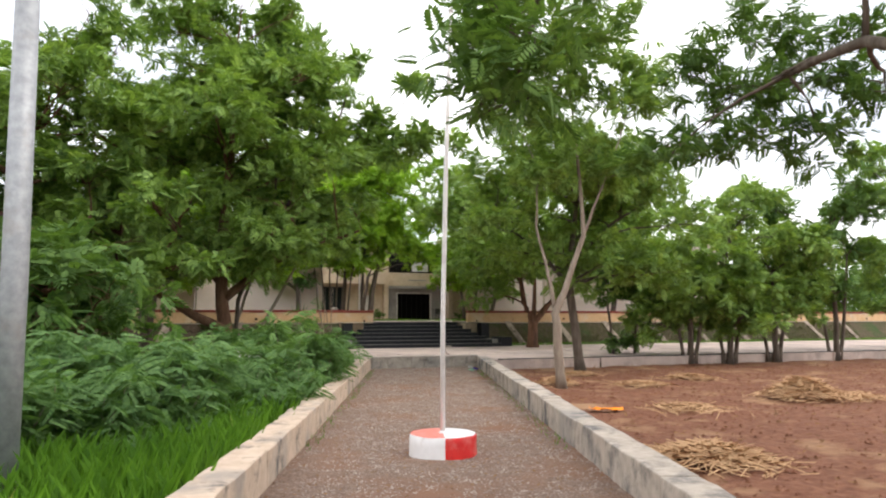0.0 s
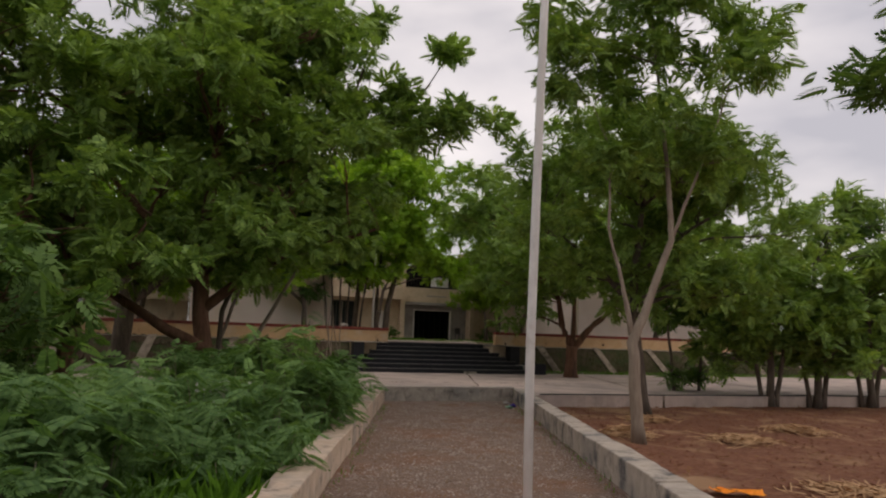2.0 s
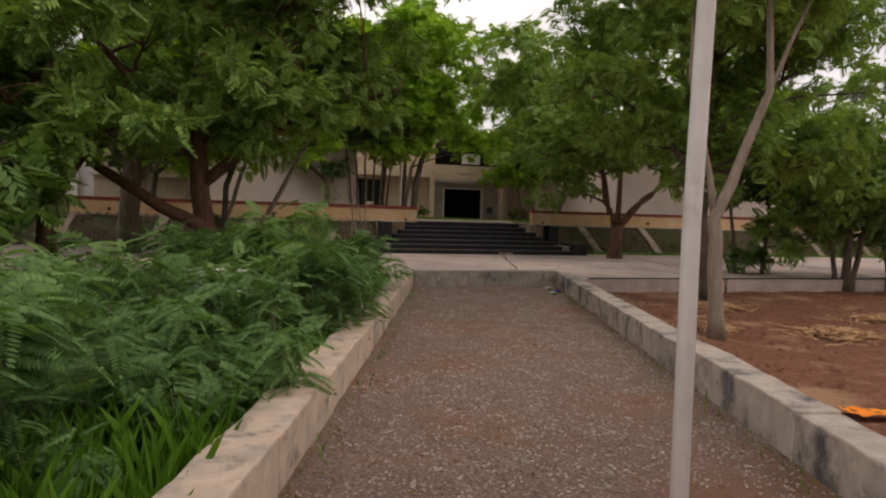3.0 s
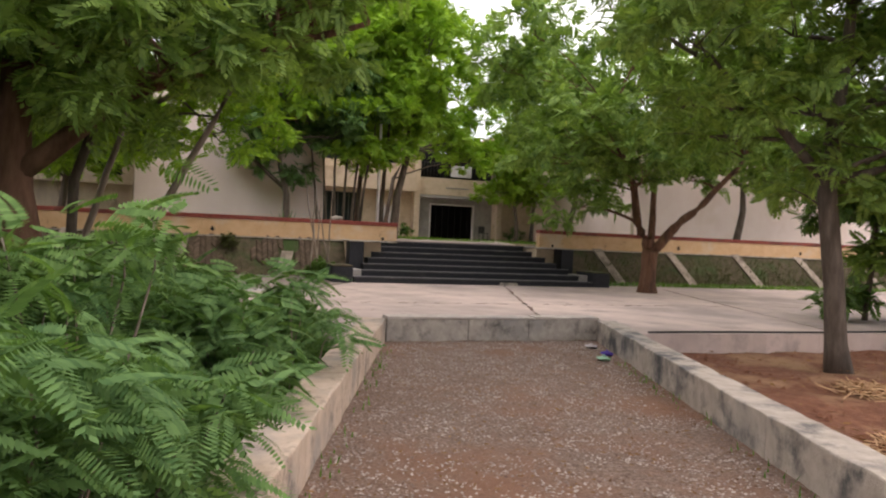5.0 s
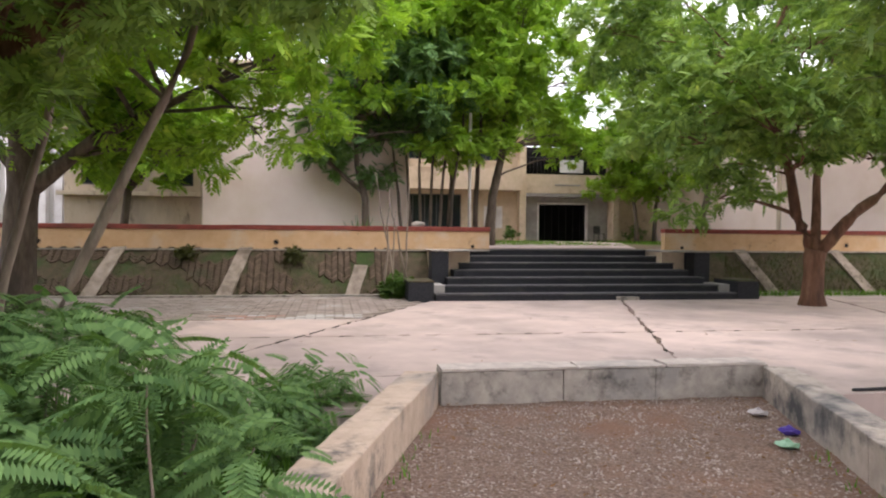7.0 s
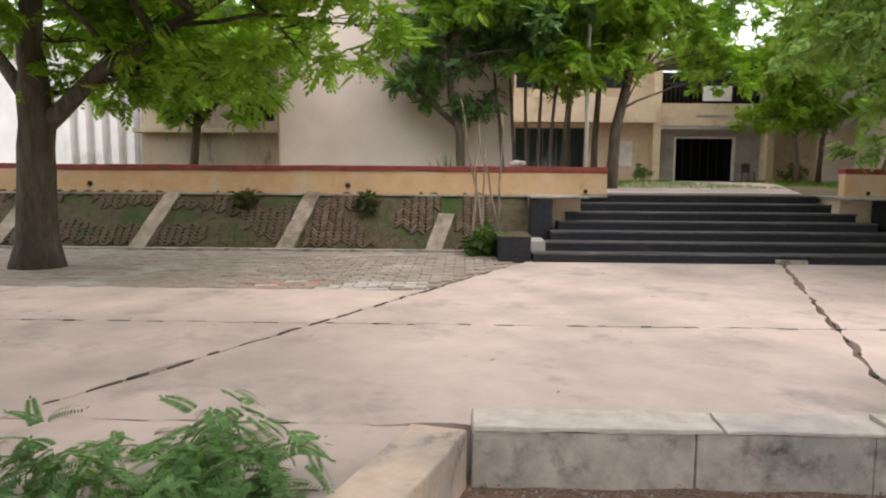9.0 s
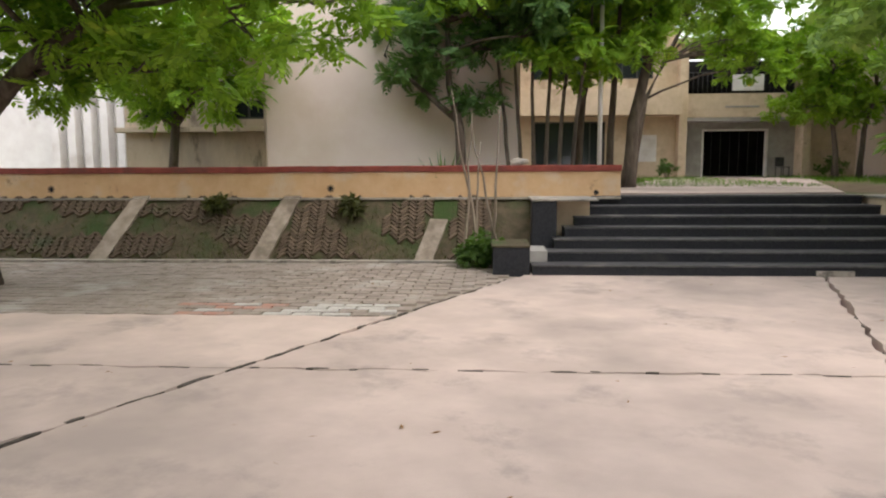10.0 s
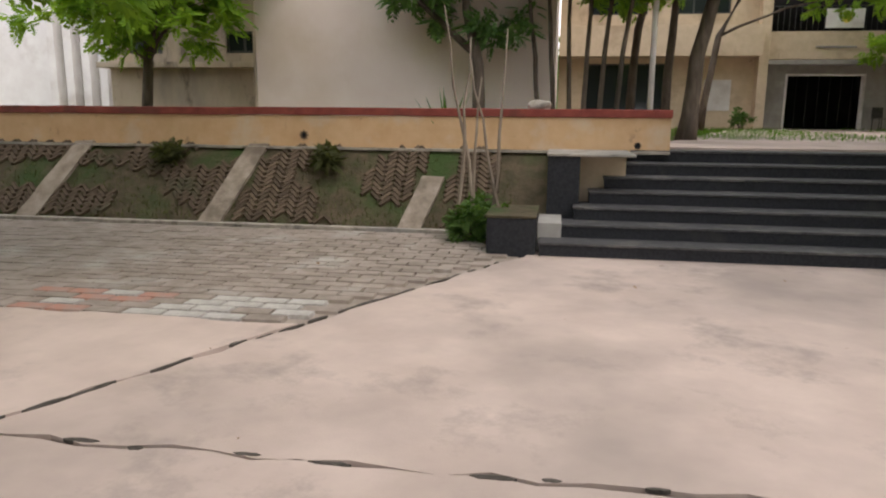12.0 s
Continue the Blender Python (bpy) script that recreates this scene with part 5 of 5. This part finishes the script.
# bare shoots rising before the parapet
for k, (u, top) in enumerate(((0.15, 2.5), (0.42, 2.9), (0.62, 2.6), (0.78, 2.2), (0.3, 2.0))):
    bm = bmesh.new()
    tube(bm, bend((u, 9.5, ROAD - 0.06), (u + (-0.5 if k % 2 else 0.12), 9.7, top), 0.02, 6, 0.05), [0.028, 0.026, 0.024, 0.02, 0.016, 0.012, 0.008], 6)
    shoot = part("sapling", bm, M_BARKP)
    shoot.matrix_world = MB
    tagged(shoot, "bare thin sapling stem at the foot of the bank", "sapling", "saplings by the stairs")

tagged(litter("road_litter", -7, 8, 0.6, 8.3, 90, ROAD, 0.012, 0.04, L_LITTER, 17, MB), "few dry leaf bits on the road slabs", "leaf litter", kind="stuff")

# agave behind the parapet
root = thing("agave", MB @ Matrix.Translation((-0.34, 11.75, TERRACE)), "spiky agave rosette behind the parapet", "plant")
for k in range(16):
    a, e = k * 2.4, radians(25 + 55 * (k % 5) / 4)
    bm = bmesh.new()
    d = Vector((math.cos(a) * math.cos(e), math.sin(a) * math.cos(e), math.sin(e)))
    s = Vector((-math.sin(a), math.cos(a), 0))
    q = [bm.verts.new(p) for p in (s * -0.04, s * 0.04, d * 0.5 + s * 0.035 + Vector((0, 0, -0.02)), d * 0.5 - s * 0.035 + Vector((0, 0, -0.02)), d * 0.95)]
    bm.faces.new((q[0], q[1], q[2], q[3]))
    bm.faces.new((q[3], q[2], q[4]))
    part("leaf", bm, L_DARK, root)

# stone added in place of an unclear pale shape on the coping
bm = bmesh.new()
bmesh.ops.create_icosphere(bm, subdivisions=3, radius=1.0)
for q in bm.verts:
    q.co = Vector((q.co.x * 0.18, q.co.y * 0.09, max(q.co.z, -0.55) * 0.08))
uneven(bm, 0.04, 0.14, 2)
stone = part("stone", bm, M_CONCRETE)
stone.matrix_world = MB @ Matrix.Translation((1.15, 11.12, 1.665))
tagged(stone, "rough stone standing in for an unclear pale shape on the coping", "stone")

# white concrete block in the weeds
root = thing("concrete_post", pose(-1.8, -8.4, -0.42, 0, 0, 12), "white washed square concrete block among the weeds", "concrete block")
block("body", -0.3, 0.3, -0.3, 0.3, -0.1, 0.92, M_WHITE, root, bevel=0.015)
block("cap", -0.36, 0.36, -0.36, 0.36, 0.922, 1.03, M_WHITE, root, bevel=0.015)

# steel lamp post in the weeds at the start
bm = bmesh.new()
tube(bm, [(0, 0, -0.2), (0, 0, 2.0), (-0.03, 0, 5.2)], [0.115, 0.11, 0.10], 14)
lamp_post = part("steel_post", bm, M_STEEL)
lamp_post.matrix_world = Matrix.Translation((-2.1, -16.6, -0.42))
tagged(lamp_post, "grey galvanised steel post standing in the weeds", "post")


def straw_heap(x, y, r, h, seed, n=500, label="heap of dry cut straw on the red soil"):
    s = np.random.default_rng(seed)
    c = s.normal(0, 0.42, (n, 2)) * r
    d2 = (c ** 2).sum(1) / r ** 2
    z = h * np.exp(-d2 * 1.6) * s.uniform(0.5, 1.0, n)
    a = s.uniform(0, 6.28, n)
    ln = s.uniform(0.06, 0.2, n)
    d = np.stack([np.cos(a), np.sin(a), s.uniform(-0.35, 0.35, n)], 1) * ln[:, None]
    w = np.stack([-np.sin(a), np.cos(a), 0.6 + 0 * a], 1) * 0.006
    p = np.stack([c[:, 0], c[:, 1], z + 0.02], 1)
    ob = link("straw_heap", quads_mesh("straw_heap", np.stack([p - d - w, p + d - w, p + d + w, p - d + w], 1)), M_STRAW)
    ob.matrix_world = Matrix.Translation((x, y, FIELD))
    tagged(ob, label, "straw", "straw heaps", kind="stuff")


straw_heap(4.95, -14.5, 0.75, 0.2, 1, 1500)
straw_heap(9.5, -8.3, 0.8, 0.45, 2, 2200)
straw_heap(7.1, -5.2, 0.7, 0.08, 3)
straw_heap(9.0, -3.5, 0.7, 0.12, 4)
straw_heap(5.0, -4.9, 0.5, 0.16, 5, 700)
straw_heap(6.5, -9.8, 0.8, 0.06, 6, 350)
straw_heap(10.5, -8.0, 1.2, 0.07, 7, 500)
straw_heap(6.2, -2.2, 0.5, 0.1, 8, 400)

bm = bmesh.new()
bmesh.ops.create_grid(bm, x_segments=14, y_segments=8, size=0.5)
for q in bm.verts:
    q.co = Vector((q.co.x * 0.62, q.co.y * 0.3, 0.035 + 0.03 * noise.noise(q.co * 6) + 0.02 * noise.noise(q.co * 14)))
uneven(bm, 0.04, 0.2, 8)
cloth = part("cloth", bm, M_ORANGE)
cloth.matrix_world = pose(4.9, -10.0, FIELD + 0.01, 0, 0, -12)
tagged(cloth, "crumpled bright orange cloth on the soil", "cloth")

for x, y, col, nm, lab in ((3.2, 0.2, (0.55, 0.5, 0.48), "paper_scrap", "crumpled white paper scrap on gravel"), (3.3, -0.45, (0.10, 0.06, 0.35), "plastic_wrapper", "crumpled blue plastic wrapper on gravel"), (3.15, -0.9, (0.30, 0.5, 0.34), "plastic_bag", "pale green crumpled plastic bag on gravel")):
    bm = bmesh.new()
    bmesh.ops.create_icosphere(bm, subdivisions=2, radius=0.07)
    for q in bm.verts:
        q.co = Vector((q.co.x * 1.4, q.co.y, q.co.z * 0.55))
    uneven(bm, 0.05, 0.06, x)
    ob = part(nm, bm, material(nm, col, tuple(c * 0.8 for c in col), 12, 0.5, 0.2))
    ob.matrix_world = Matrix.Translation((x, y, WALK + 0.04))
    tagged(ob, lab, "litter")

# bricks of the bank, laid in herringbone, those before the camera's way apart
brick = brick_mesh("brick", 0.2, 0.062, 0.05, 0.012, M_BRICK)
slope = math.atan2(TERRACE - 0.02 - ROAD, V1 - V0)
left_bank = bpy.data.objects["bank_left"]
n, k = 0, 0
for i in range(26):
    for j in range(16):
        u = -3.35 + 0.155 * i
        s = 0.1 + 0.058 * j
        if s > 0.97 or n >= 300 or abs(u + 0.62 - 0.42 * s) < 0.24 or abs(u + 3.62 - 0.42 * s) < 0.24 or u > 1.2:
            continue
        if noise.noise((u * 0.9, s * 2.5, 7)) > 0.18:
            continue
        p = bank_point(u, s)
        ob = new("brick", brick)
        ob.parent = left_bank
        ob.matrix_local = Matrix.Translation(Vector(p) + Vector((0, 0, -0.012))) @ Matrix.Rotation(slope, 4, "X") @ Matrix.Rotation(radians(45 if i % 2 else -45), 4, "Z")
        n += 1
bv, bf = [], []
for i in range(-90, 0):
    for j in range(16):
        u, s = -3.35 + 0.155 * i, 0.1 + 0.058 * j
        if s > 0.97 or noise.noise((u * 0.9, s * 2.5, 7)) > 0.05:
            continue
        m = Matrix.Translation(Vector(bank_point(u, s)) + Vector((0, 0, -0.012))) @ Matrix.Rotation(slope, 4, "X") @ Matrix.Rotation(radians(45 if i % 2 else -45), 4, "Z")
        o = len(bv)
        bv += [tuple(m @ q.co) for q in brick.vertices]
        bf += [tuple(o + x for x in f.vertices) for f in brick.polygons]
mesh = bpy.data.meshes.new("far_bricks")
mesh.from_pydata(bv, [], bf)
tagged(link("far_bricks", mesh, M_BRICK, left_bank), kind="stuff")
